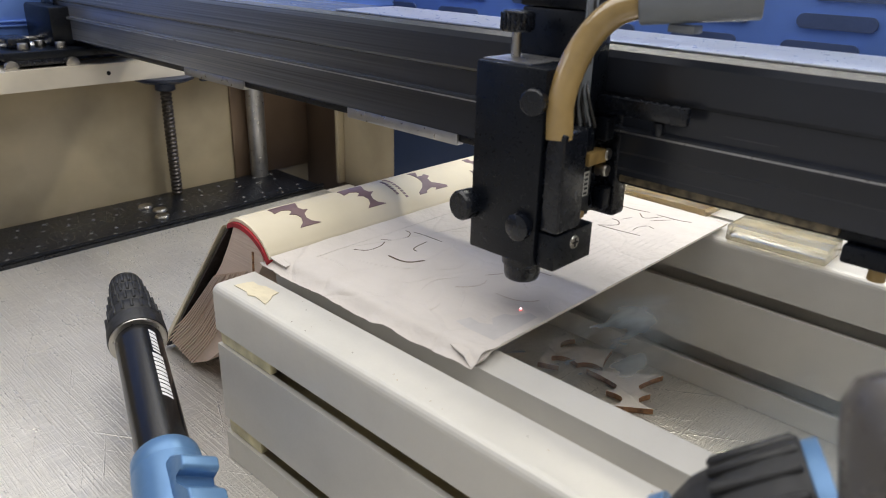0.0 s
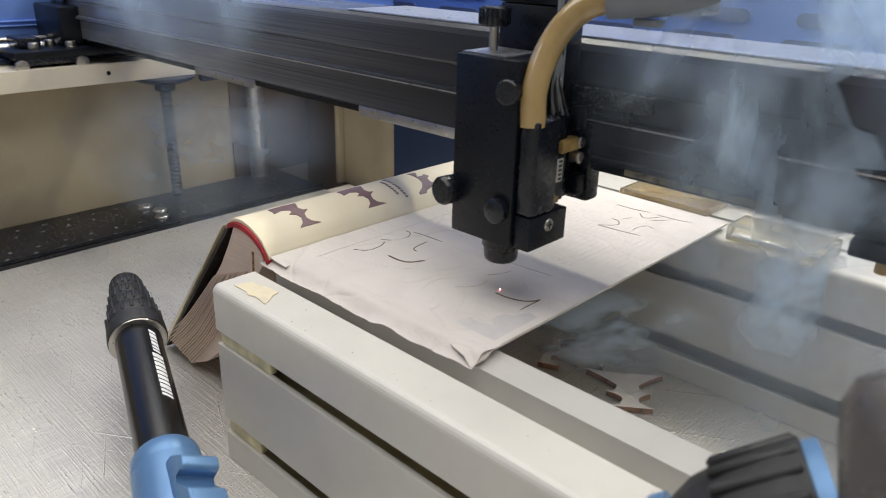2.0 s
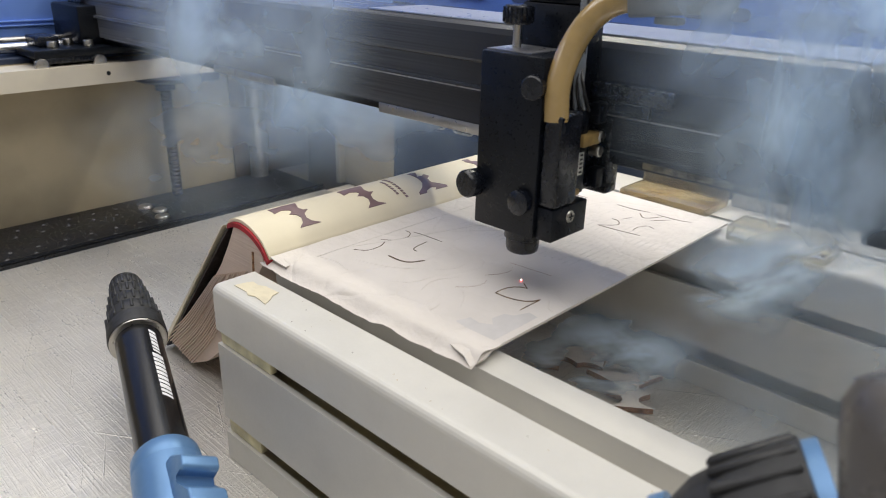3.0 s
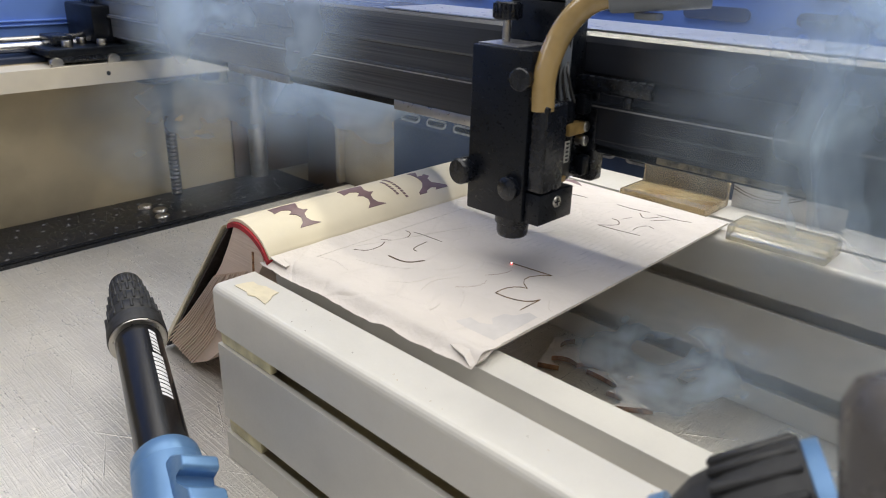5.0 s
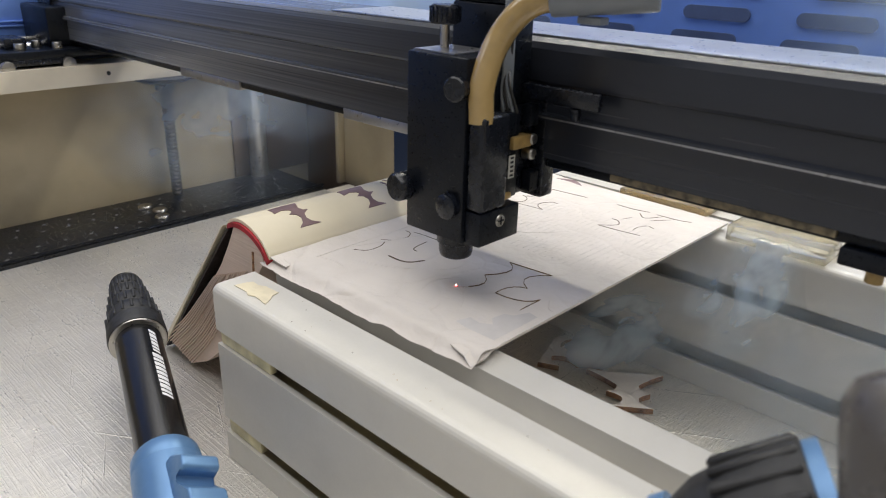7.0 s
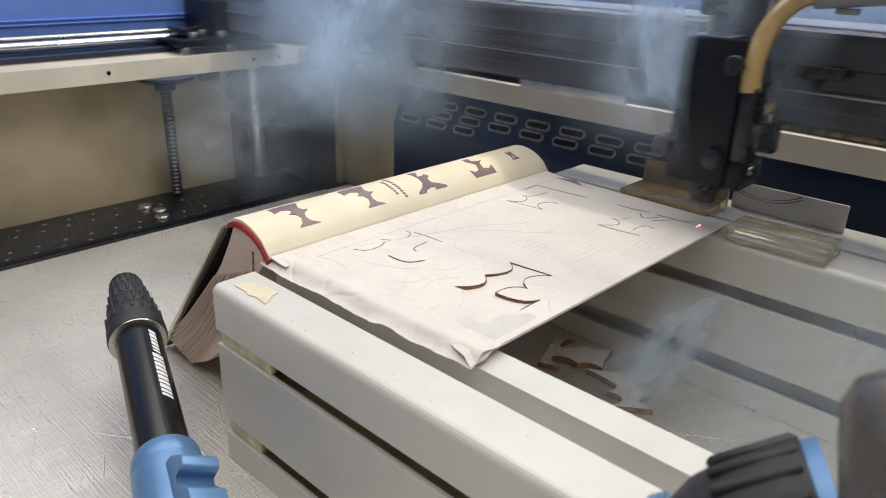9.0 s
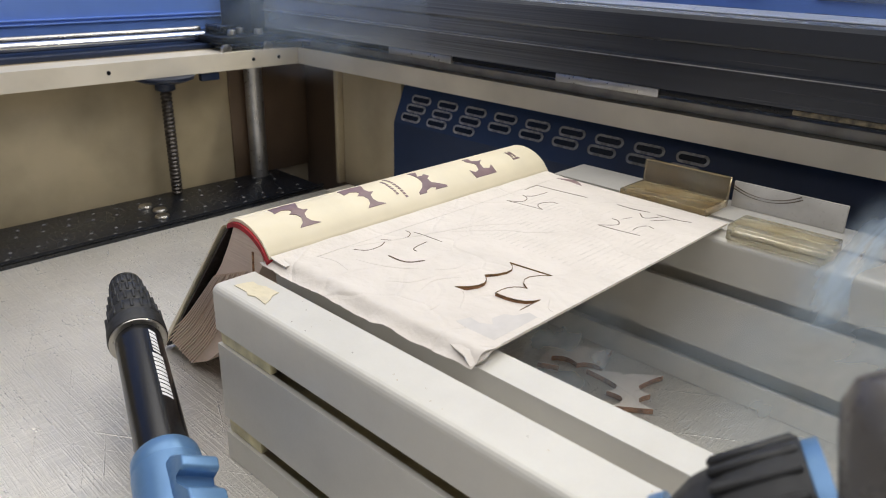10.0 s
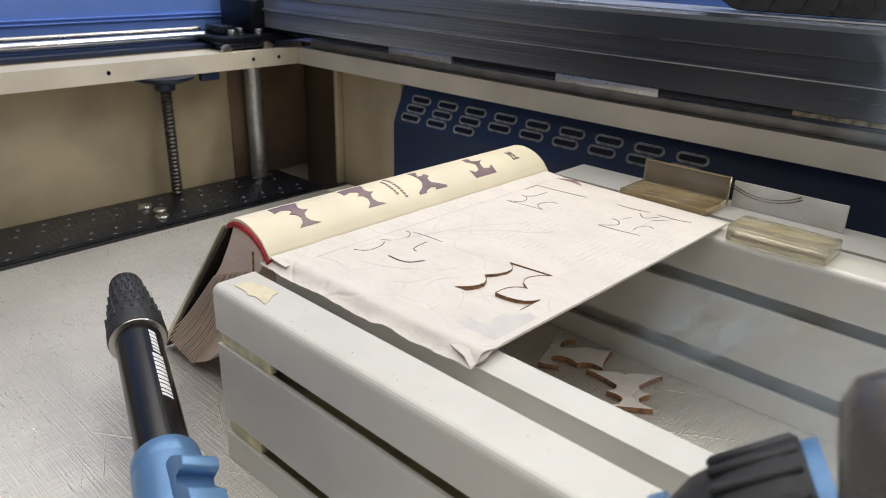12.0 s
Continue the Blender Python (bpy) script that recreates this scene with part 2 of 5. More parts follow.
def rod(name, a, b, r, mat, parent=None, r2=None, seg=24, label="", bevel=0.0):
    bm = bmesh.new()
    cyl(bm, a, b, r, r2, seg)
    if bevel:
        rims = [e for e in bm.edges if len(e.link_faces) == 2 and any(len(f.verts) > 4 for f in e.link_faces)]
        bmesh.ops.bevel(bm, geom=rims, offset=bevel, segments=2, profile=0.5, affect="EDGES")
    return part(name, bm, mat, parent, label, True)


def lathe(bm, profile, m=None, seg=32):
    """Rings of (radius, height) about z, closed at both ends."""
    rings = []
    for r, h in profile:
        rings.append([bm.verts.new((r * math.cos(i * math.tau / seg), r * math.sin(i * math.tau / seg), h)) for i in range(seg)])
    for p, q in zip(rings, rings[1:]):
        for i in range(seg):
            bm.faces.new((p[i], p[(i + 1) % seg], q[(i + 1) % seg], q[i]))
    bm.faces.new(rings[0][::-1]), bm.faces.new(rings[-1])
    if m is not None:
        for ring in rings:
            for v in ring:
                v.co = m @ v.co


def extrude_x(bm, profile, x0, x1):
    """A profile of (y, z) drawn out along x."""
    a = [bm.verts.new((x0, y, z)) for y, z in profile]
    b = [bm.verts.new((x1, y, z)) for y, z in profile]
    k = len(profile)
    for i in range(k):
        bm.faces.new((a[i], a[(i + 1) % k], b[(i + 1) % k], b[i]))
    bm.faces.new(a[::-1]), bm.faces.new(b)


def extrude_y(bm, profile, y0, y1):
    a = [bm.verts.new((x, y0, z)) for x, z in profile]
    b = [bm.verts.new((x, y1, z)) for x, z in profile]
    k = len(profile)
    for i in range(k):
        bm.faces.new((a[i], a[(i + 1) % k], b[(i + 1) % k], b[i]))
    bm.faces.new(a[::-1]), bm.faces.new(b)


def prism(bm, outline, z0, z1, wall_mat=0):
    a = [bm.verts.new((x, y, z0)) for x, y in outline]
    b = [bm.verts.new((x, y, z1)) for x, y in outline]
    k = len(outline)
    for i in range(k):
        bm.faces.new((a[i], a[(i + 1) % k], b[(i + 1) % k], b[i])).material_index = wall_mat
    bm.faces.new(a[::-1]), bm.faces.new(b)


def smooth_path(points, per=6):
    """A Catmull-Rom line through the points."""
    pts = [Vector(p) for p in points]
    pts = [2 * pts[0] - pts[1], *pts, 2 * pts[-1] - pts[-2]]
    out = []
    for i in range(1, len(pts) - 2):
        p0, p1, p2, p3 = pts[i - 1:i + 3]
        for k in range(per):
            t = k / per
            out.append(0.5 * (2 * p1 + (p2 - p0) * t + (2 * p0 - 5 * p1 + 4 * p2 - p3) * t * t + (3 * p1 - p0 - 3 * p2 + p3) * t ** 3))
    out.append(pts[-2])
    return out


def tube(bm, points, r, seg=14, per=8):
    path = smooth_path(points, per)
    rings = []
    side = Vector((0, 0, 1))
    for i, p in enumerate(path):
        d = (path[min(i + 1, len(path) - 1)] - path[max(i - 1, 0)]).normalized()
        u = d.cross(side)
        u = (u if u.length > 1e-4 else d.cross(Vector((0, 1, 0)))).normalized()
        w = d.cross(u)
        rings.append([bm.verts.new(p + r * (math.cos(a) * u + math.sin(a) * w)) for a in (j * math.tau / seg for j in range(seg))])
    for p, q in zip(rings, rings[1:]):
        for i in range(seg):
            bm.faces.new((p[i], p[(i + 1) % seg], q[(i + 1) % seg], q[i]))
    bm.faces.new(rings[0][::-1]), bm.faces.new(rings[-1])


def ribbon(bm, pts, width, z):
    """A thin flat line of the given width along points (x, y), with tapered ends and a little thickness."""
    path = smooth_path([(x, y, 0) for x, y in pts], 5)
    rows = []
    for i, p in enumerate(path):
        d = (path[min(i + 1, len(path) - 1)] - path[max(i - 1, 0)]).normalized()
        n = Vector((-d.y, d.x, 0)) * width * 0.5 * (0.45 if i in (0, len(path) - 1) else 1)
        rows.append([bm.verts.new((*(p + n).xy, z)), bm.verts.new((*(p - n).xy, z)), bm.verts.new((*(p - n).xy, z - 0.0006)), bm.verts.new((*(p + n).xy, z - 0.0006))])
    for p, q in zip(rows, rows[1:]):
        for i in range(4):
            bm.faces.new((p[i], p[(i + 1) % 4], q[(i + 1) % 4], q[i]))
    bm.faces.new(rows[0]), bm.faces.new(rows[-1][::-1])


# ---- the machine's case
def structure(name, bm, mat, label, category, smooth=True):
    return tagged(part(name, bm, mat, None, "", smooth), label, category, kind="structure")


RAIL_X, RAIL_Y = -0.61, 0.434   # faces of the side rail and the back rail

bm = bmesh.new()
box(bm, (-0.552, -0.60, -0.012), (0.62, 0.417, 0.0), 0.001)
structure("floor", bm, M["bed"], "scratched brushed steel bed plate of the cutter", "machine bed")
bm = bmesh.new()
box(bm, (-0.552, 0.4175, -0.010), (0.62, 0.447, -0.001), 0.001)
structure("trim_bed_back", bm, M["cream"], "pale painted back edge of the bed", "bed edge")

# black perforated side strip
strip = thing("perforated_strip", "black perforated metal strip beside the steel bed", "bed strip", kind="structure")
block("strip_plate", (-0.634, -0.60, -0.010), (-0.553, 0.417, 0.0025), M["strip"], strip, 0.0012)
block("strip_rim", (-0.5565, -0.60, 0.0027), (-0.553, 0.417, 0.005), M["black"], strip, 0.0006)
hole = bmesh.new()
cyl(hole, (0, 0, 0), (0, 0, 0.0004), 0.0015, seg=10)
first = part("punched_hole", hole, M["darkhole"], strip)
first.location = (-0.562, -0.1, 0.0024)
for r, x in enumerate((-0.562, -0.575, -0.605, -0.62)):
    for k in range(26):
        if r == 0 and k == 0:
            continue
        o = new("punched_hole", first.data)
        o.parent = strip
        o.location = (x, -0.10 + k * 0.0198 + (r % 2) * 0.006, 0.0024)
for x, y in ((-0.607, 0.263), (-0.590, 0.268), (-0.574, 0.262)):
    rod("strip_screw", (x, y, 0.0025), (x, y, 0.0048), 0.0065, M["steel"], strip, 0.0055, 20, "flat steel screw head", 0.0006)

bm = bmesh.new()
box(bm, (-0.650, -0.60, -0.05), (-0.640, 0.462, 0.128), 0.001)
structure("wall_left", bm, M["beige"], "beige painted side wall inside the cutter", "wall")
bm = bmesh.new()
box(bm, (-0.655, 0.4622, -0.05), (0.62, 0.470, 0.128), 0.001)
structure("wall_back_lower", bm, M["brownwall"], "smoke-browned steel back wall of the cutter", "wall")
bm = bmesh.new()
box(bm, (-0.568, 0.455, -0.005), (-0.485, 0.461, 0.112), 0.001)
structure("wall_panel", bm, M["beige"], "beige panel on the back wall of the cutter", "wall panel")

# rails of the case: folded cream sheet
bm = bmesh.new()
extrude_y(bm, [(RAIL_X, 0.1115), (RAIL_X, 0.1271), (RAIL_X - 0.03, 0.1271), (RAIL_X - 0.03, 0.124), (RAIL_X - 0.003, 0.124), (RAIL_X - 0.003, 0.1115)], -0.60, RAIL_Y)
side_rail = structure("trim_side_rail", bm, M["cream"], "cream painted folded steel rail along the side", "rail", False)
bm = bmesh.new()
extrude_x(bm, [(RAIL_Y, 0.1115), (RAIL_Y, 0.1271), (RAIL_Y + 0.028, 0.1271), (RAIL_Y + 0.028, 0.124), (RAIL_Y + 0.003, 0.124), (RAIL_Y + 0.003, 0.1115)], RAIL_X + 0.0005, 0.62)
structure("trim_back_rail", bm, M["cream"], "cream painted folded steel rail along the back", "rail", False)
for y in (0.249, 0.384, 0.412):
    rod("rail_screw_hole", (RAIL_X - 0.002, y, 0.1195), (RAIL_X + 0.0004, y, 0.1195), 0.0017, M["black"], side_rail, seg=12)

# grey shelf plate above the back rail
bm = bmesh.new()
box(bm, (-0.60, RAIL_Y + 0.008, 0.1275), (0.62, 0.50, 0.134), 0.0006)
box(bm, (-0.60, 0.468, 0.134), (0.62, 0.50, 0.150), 0.0006)
structure("trim_back_plate", bm, M["ledge"], "grey metal ledge above the back rail", "ledge")

# blue outer case
bm = bmesh.new()
box(bm, (-0.712, -0.60, 0.128), (-0.700, 0.66, 0.42), 0.004)
side = structure("wall_left_upper", bm, M["blue"], "blue enamelled side panel of the cutter", "wall")
for z in (0.150, 0.1535):
    block("panel_seam", (-0.7005, -0.60, z), (-0.698, 0.66, z + 0.0012), M["blue"], side, 0.0003)
bm = bmesh.new()
box(bm, (-0.70, 0.645, 0.10), (0.62, 0.66, 0.60), 0.003)
back = structure("wall_back_upper", bm, M["blue"], "blue enamelled back panel with vent slots", "wall")
bm = bmesh.new()
box(bm, (-0.70, -0.60, 0.118), (-0.64, 0.66, 0.1275), 0.001)
structure("trim_side_ledge", bm, M["navy"], "dark ledge under the side guide rods", "ledge")
bm = bmesh.new()
box(bm, (-0.64, 0.50, 0.118), (0.62, 0.66, 0.1275), 0.001)
structure("trim_back_ledge", bm, M["navy"], "dark ledge behind the beam", "ledge")
bm = bmesh.new()
box(bm, (0.62, -0.60, -0.05), (0.63, 0.66, 0.30), 0.001)
structure("wall_right", bm, M["beige"], "beige side wall of the cutter", "wall")


def pill(bm, cx, cz, w, h, y0, y1, seg=8):
    pts = []
    for s in (1, -1):
        for i in range(seg + 1):
            a = -math.pi / 2 + math.pi * i / seg
            pts.append((s * (w / 2 - h / 2) + s * math.cos(a) * h / 2, s * math.sin(a) * h / 2))
    extrude_y(bm, [(cx + x, cz + z) for x, z in pts], y0, y1)


# solid slot shapes; the shade inside them is put in as dark blue
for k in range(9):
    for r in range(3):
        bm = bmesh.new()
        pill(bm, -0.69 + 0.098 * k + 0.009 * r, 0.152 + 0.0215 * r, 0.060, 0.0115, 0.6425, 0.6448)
        part("vent_slot", bm, M["ventdark"], back, "rounded vent slot with its inner shade painted dark")

# plain cabinet that carries the machine down to the workshop floor
bm = bmesh.new()
box(bm, (-0.712, -0.60, -0.8995), (0.63, 0.66, -0.0515), 0.004)
structure("wall_cabinet", bm, M["blue"], "plain blue enamelled cabinet under the cutter", "cabinet wall")

# guide rods of the side rail
guide = thing("guide_rail", "polished steel guide rods on the side of the cutter", "guide rail")
rod("guide_rod", (-0.655, -0.60, 0.1385), (-0.655, 0.36, 0.1385), 0.0042, M["chrome"], guide)
rod("guide_rod", (-0.668, -0.60, 0.1430), (-0.668, 0.36, 0.1430), 0.0024, M["steel"], guide)
block("rail_bed", (-0.685, -0.60, 0.1278), (-0.640, 0.43, 0.1325), M["navy"], guide, 0.001)
block("end_block", (-0.69, 0.40, 0.1328), (-0.635, 0.455, 0.152), M["navy"], guide, 0.002)
for x, y in ((-0.67, 0.41), (-0.655, 0.425), (-0.645, 0.44), (-0.672, 0.44)):
    rod("block_bolt", (x, y, 0.152), (x, y, 0.156), 0.0032, M["steel"], guide, seg=12)

# corner column and lead screw
rod("corner_column", (-0.6260, 0.3920, -0.01), (-0.6260, 0.3920, 0.111), 0.0085, M["wear"], None)
bm = bmesh.new()
box(bm, (-0.6398, 0.372, 0.0), (-0.6375, 0.4615, 0.111), 0.0004)
structure("wall_panel_side", bm, M["brownwall"], "brown steel lining in the corner", "wall panel")
bm = bmesh.new()
box(bm, (-0.575, 0.449, -0.005), (-0.5690, 0.4618, 0.112), 0.0008)
structure("trim_back_post", bm, M["beige"], "narrow folded post on the back wall", "post")
tagged(bpy.data.objects["corner_column"], "dull steel column in the back corner", "column", kind="structure")
screw = thing("lead_screw", "dark threaded lead screw under the side rail", "lead screw", (-0.622, 0.3010, 0))
bm = bmesh.new()
prof = []
for i in range(80):
    z = 0.003 + i * 0.0012
    prof.append((0.0041 if i % 3 == 0 else 0.0050, z))
lathe(bm, prof, None, 18)
part("spindle", bm, M["spindle"], screw)
bm = bmesh.new()
lathe(bm, [(0.0065, 0.098), (0.0085, 0.099), (0.0085, 0.1045), (0.019, 0.106), (0.025, 0.1085), (0.026, 0.1112)], None, 24)
part("bearing_flange", bm, M["navy"], screw, "dark bearing flange", True)
block("rod_bracket", (0.004, 0.030, 0.104), (0.010, 0.048, 0.111), M["navy"], screw, 0.001)

# ---- extraction hood at the back
hood = thing("extraction_hood", "dark navy extraction hood with rows of slots", "hood", (-0.4835, 0.445, 0))
bm = bmesh.new()
extrude_x(bm, [(0, -0.001), (0.0165, -0.001), (0.0165, 0.108), (0.0140, 0.108), (0, 0.074)], 0, 1.08)
part("hood_shell", bm, M["hoodblue"], hood)
sl = Vector((0, 0.0140, 0.034)).normalized()
tilt = math.atan2(0.0140, 0.034)
slot_frame = bmesh.new()
ring_out, ring_in = [], []
for w, h, ring in ((0.0235, 0.0075, ring_out), (0.0196, 0.0040, ring_in)):
    for s in (1, -1):
        for i in range(9):
            a = -math.pi / 2 + math.pi * i / 8
            ring.append((s * (w - h) / 2 + s * math.cos(a) * h / 2, s * math.sin(a) * h / 2))
vo = [slot_frame.verts.new((x, -0.0006, z)) for x, z in ring_out]
vi = [slot_frame.verts.new((x, -0.0006, z)) for x, z in ring_in]
vb = [slot_frame.verts.new((x, 0.0006, z)) for x, z in ring_out]
for i in range(18):
    j = (i + 1) % 18
    slot_frame.faces.new((vo[i], vo[j], vi[j], vi[i]))
    slot_frame.faces.new((vo[j], vo[i], vb[i], vb[j]))
rim = part("slot_rim", slot_frame, M["rim"], hood, "pale bare-metal rim of a slot")
bm = bmesh.new()
pill(bm, 0, 0, 0.0194, 0.0038, -0.0004, 0.0002)
gapm = part("slot_gap", bm, M["black"], hood)
firstslot = True
for k in range(9):
    for r in range(3):
        d = 0.0065 + r * 0.0085
        if r == 0 and k > 2:
            continue
        place = pose(0.0192 + 0.0317 * k + 0.0034 * r, 0, 0.074) @ Matrix.Translation(sl * d) @ pose(0, 0, 0, -math.degrees(tilt))
        for src in (rim, gapm):
            o = src if firstslot else new(src.name.split(".")[0], src.data)
            if not firstslot:
                o.parent = hood
                if "label" in src:
                    o["label"] = src["label"]
            o.matrix_local = place
        firstslot = False

# ---- slotted frame: two aluminium beams
def beam_profile(y0, y1, z1, slots, top_slot, face):
    """Section of a beam. slots: z ranges on the front face; top_slot: y range on the top. face: +1 when the front is at y0."""
    deep, r = 0.012, 0.0036
    p = []
    front, rear = (y0, y1) if face > 0 else (y1, y0)
    s = 1 if face > 0 else -1
    p.append((front, 0.0))
    for a, b in slots:
        p += [(front, a), (front + s * 0.0025, a), (front + s * 0.0025, a - 0.004), (front + s * deep, a - 0.004),
              (front + s * deep, b + 0.004), (front + s * 0.0025, b + 0.004), (front + s * 0.0025, b), (front, b)]
    for i in range(6):
        a = math.pi / 2 * i / 5
        p.append((front + s * (r - r * math.cos(a)), z1 - r + r * math.sin(a)))
    for a, b in top_slot:
        a, b = (a, b) if s > 0 else (b, a)
        p += [(a, z1), (a, z1 - 0.010), (b, z1 - 0.010), (b, z1)]
    p += [(rear, z1), (rear, 0.0)]
    return p


SLOTS = [(0.0140, 0.0222), (0.0594, 0.0662)]
front = thing("slotted_beam", "pale aluminium slotted beam with taped end, on the bed", "beam", (0, 0, 0.0002), "slotted beams of the frame")
bm = bmesh.new()
extrude_x(bm, beam_profile(0.1360, 0.1815, 0.0870, SLOTS, [(0.1565, 0.1675)], 1), -0.260, 0.30)
for f in bm.faces:
    c = f.calc_center_median()
    f.material_index = int(c.y > 0.1386 and c.z < 0.072 and c.y < 0.150 and abs(f.normal.x) < 0.5 and len(f.verts) == 4)
part("extrusion", bm, [M["frame"], M["gap"]], front)
random.seed(21)
for k in range(16):
    x, y, r = random.uniform(-0.245, -0.06), random.uniform(0.1405, 0.1555), random.uniform(0.00012, 0.00024)
    bm = bmesh.new()
    lathe(bm, [(r, 0.0870), (r * 0.8, 0.0870 + r * 0.5), (r * 0.3, 0.0870 + r * 0.8)], pose(x, y, 0), 7)
    part("dust_speck", bm, M["glue"] if k % 3 else M["char"], front)
for a, b, x1 in ((0.0595, 0.0661, -0.222), (0.0141, 0.0221, -0.234)):
    block("slot_filler", (-0.2592, 0.1374, a), (x1, 0.1405, b), M["yellow"], front, 0.0006, "yellowed plastic filler strip")
bm = bmesh.new()
prism(bm, [(-0.2529, 0.1424), (-0.2520, 0.1470), (-0.2506, 0.1500), (-0.2460, 0.1496), (-0.2432, 0.1512), (-0.2345, 0.1517), (-0.2338, 0.1480), (-0.2318, 0.1462), (-0.2292, 0.1418), (-0.2380, 0.1428), (-0.2410, 0.1412), (-0.2440, 0.1426)], 0.0871, 0.0874)
part("tape_patch", bm, M["tape"], front, "yellowed patch of torn masking tape")
backb = thing("slotted_beam", "pale aluminium slotted beam under the acrylic blocks", "beam", (0, 0, 0.0002), "slotted beams of the frame")
bm = bmesh.new()
extrude_x(bm, beam_profile(0.3500, 0.4150, 0.0870, [(0.0135, 0.0233), (0.0565, 0.0640)], [(0.3775, 0.3815)], 1), -0.262, 0.30)
part("extrusion", bm, M["frame"], backb)

# ---- acrylic blocks and plate on the back beam
a1 = block("acrylic_block", (-0.1340, 0.3500, 0.0873), (-0.0858, 0.3720, 0.0955), M["acrylic"], None, 0.0008)
tagged(a1, "clear yellowed acrylic block with worn edges on the beam", "acrylic block")
a2 = thing("acrylic_angle", "yellowed clear acrylic angle with glued upright", "acrylic angle", (0, 0, 0.0873))
block("angle_base", (-0.2085, 0.3720, 0.0), (-0.1555, 0.3980, 0.0050), M["amber"], a2, 0.0006)
block("angle_upright", (-0.2085, 0.3982, 0.0), (-0.1555, 0.4022, 0.0175), M["amber"], a2, 0.0006)
pl = thing("thin_plate", "thin grey plate with engraved rings, standing on the beam", "plate", (0, 0, 0.0873))
block("plate_sheet", (-0.1550, 0.4045, 0.0), (-0.0945, 0.4062, 0.0150), M["sheet"], pl, 0.0004)
bm = bmesh.new()
for r in (0.0385, 0.0400):
    pts = [(-0.138 + r * math.sin(a), 0.0470 - r * math.cos(a)) for a in (-0.55 + 1.1 * i / 40 for i in range(41))]
    for (x0, z0), (x1, z1) in zip(pts, pts[1:]):
        if max(z0, z1) < 0.0147:
            box(bm, (min(x0, x1), 0.40435, min(z0, z1) - 0.00003), (max(x0, x1), 0.4045, max(z0, z1) + 0.00003))
part("engraved_ring", bm, M["char"], pl)
# ---- the book
Y0, Y1 = 0.163, 0.368
# outlines of the title's letters, in millimetres
L_SIDES = [((0, 3), None, 0.0), ((0, 16), (-5, 9.5), 0.6), ((-16.5, 7.7), (-15.5, 16.5), 1.85), ((-10, 20.5), (-16.8, 28.5), 2.6), ((-10.5, 38.5), None, 4.0), ((-32.2, 36.4), (-26.2, 29), 4.8),
           ((-31, 18), (-25.6, 10), 5.9), ((-31.7, 0), None, 7.1)]


def curved(sides, per=5):
    """Corners joined by straight lines, or by curves that pass near the point given; with the second at which each point is cut."""
    out, times = [], []
    for i, (p, via, t0) in enumerate(sides):
        q, t1 = sides[(i + 1) % len(sides)][0], sides[(i + 1) % len(sides)][2] or 8.3
        k = per if via else 2
        for j in range(k):
            u = j / k
            if via:
                c = [2 * via[a] - (p[a] + q[a]) / 2 for a in (0, 1)]
                out.append(tuple((1 - u) ** 2 * p[a] + 2 * u * (1 - u) * c[a] + u * u * q[a] for a in (0, 1)))
            else:
                out.append(tuple(p[a] + (q[a] - p[a]) * u for a in (0, 1)))
            times.append(t0 + (t1 - t0) * (j + 1) / k)
    return out, times


LETTER_L, CUT_TIMES = curved(L_SIDES)


def glyph(points, x, y, scale=0.001, turn=0.0):
    c, s = math.cos(radians(turn)), math.sin(radians(turn))
    return [(x + scale * (c * u - s * v), y + scale * (s * u + c * v)) for u, v in points]


book = thing("open_book", "opened hardcover book with letters cut through its pages", "book", (0, 0, 0))
# lying half: page stack with one letter cut out
CUT = glyph(LETTER_L, -0.1518, 0.2029)
bm = bmesh.new()
outer = [(-0.2620, 0.1685), (-0.1402, 0.1695), (-0.1392, Y1 - 0.004), (-0.2620, Y1)]
edges = []
for loop in (outer, CUT):
    vs = [bm.verts.new((x, y, ZP)) for x, y in loop]
    edges += [bm.edges.new((vs[i], vs[(i + 1) % len(vs)])) for i in range(len(vs))]
bmesh.ops.triangle_fill(bm, use_beauty=True, edges=edges)
top = bm.faces[:]
low = bmesh.ops.extrude_face_region(bm, geom=top)
for v in [g for g in low["geom"] if isinstance(g, bmesh.types.BMVert)]:
    v.co.z = ZP - 0.0011
under = bmesh.ops.extrude_face_region(bm, geom=[g for g in low["geom"] if isinstance(g, bmesh.types.BMFace)])
for v in [g for g in under["geom"] if isinstance(g, bmesh.types.BMVert)]:
    v.co.z = 0.0875
    if v.co.x > -0.145:
        v.co.x -= 0.0072      # the lower leaves lie further in
bm.normal_update()
hole_pts = {(round(x, 5), round(y, 5)) for x, y in CUT}
for f in bm.faces:
    if abs(f.normal.z) < 0.5:
        f.material_index = 2 if all((round(v.co.x, 5), round(v.co.y, 5)) in hole_pts for v in f.verts) else 1
    f.smooth = False
pages = part("page_slab", bm, [M["paper"], M["pagecore"], M["charwall"]], book, "creased white page over a thin stack")
bm = bmesh.new()
prism(bm, [(x + 0.168, y - 0.240) for x, y in glyph(LETTER_L, -0.15183, 0.20295, 0.000998)], -0.0032, -0.00012, 1)
plug = part("cut_letter", bm, [M["paper"], M["charwall"]], book, "cut-out paper letter lying in its hole")
plug.location = (-0.168, 0.240, ZP)

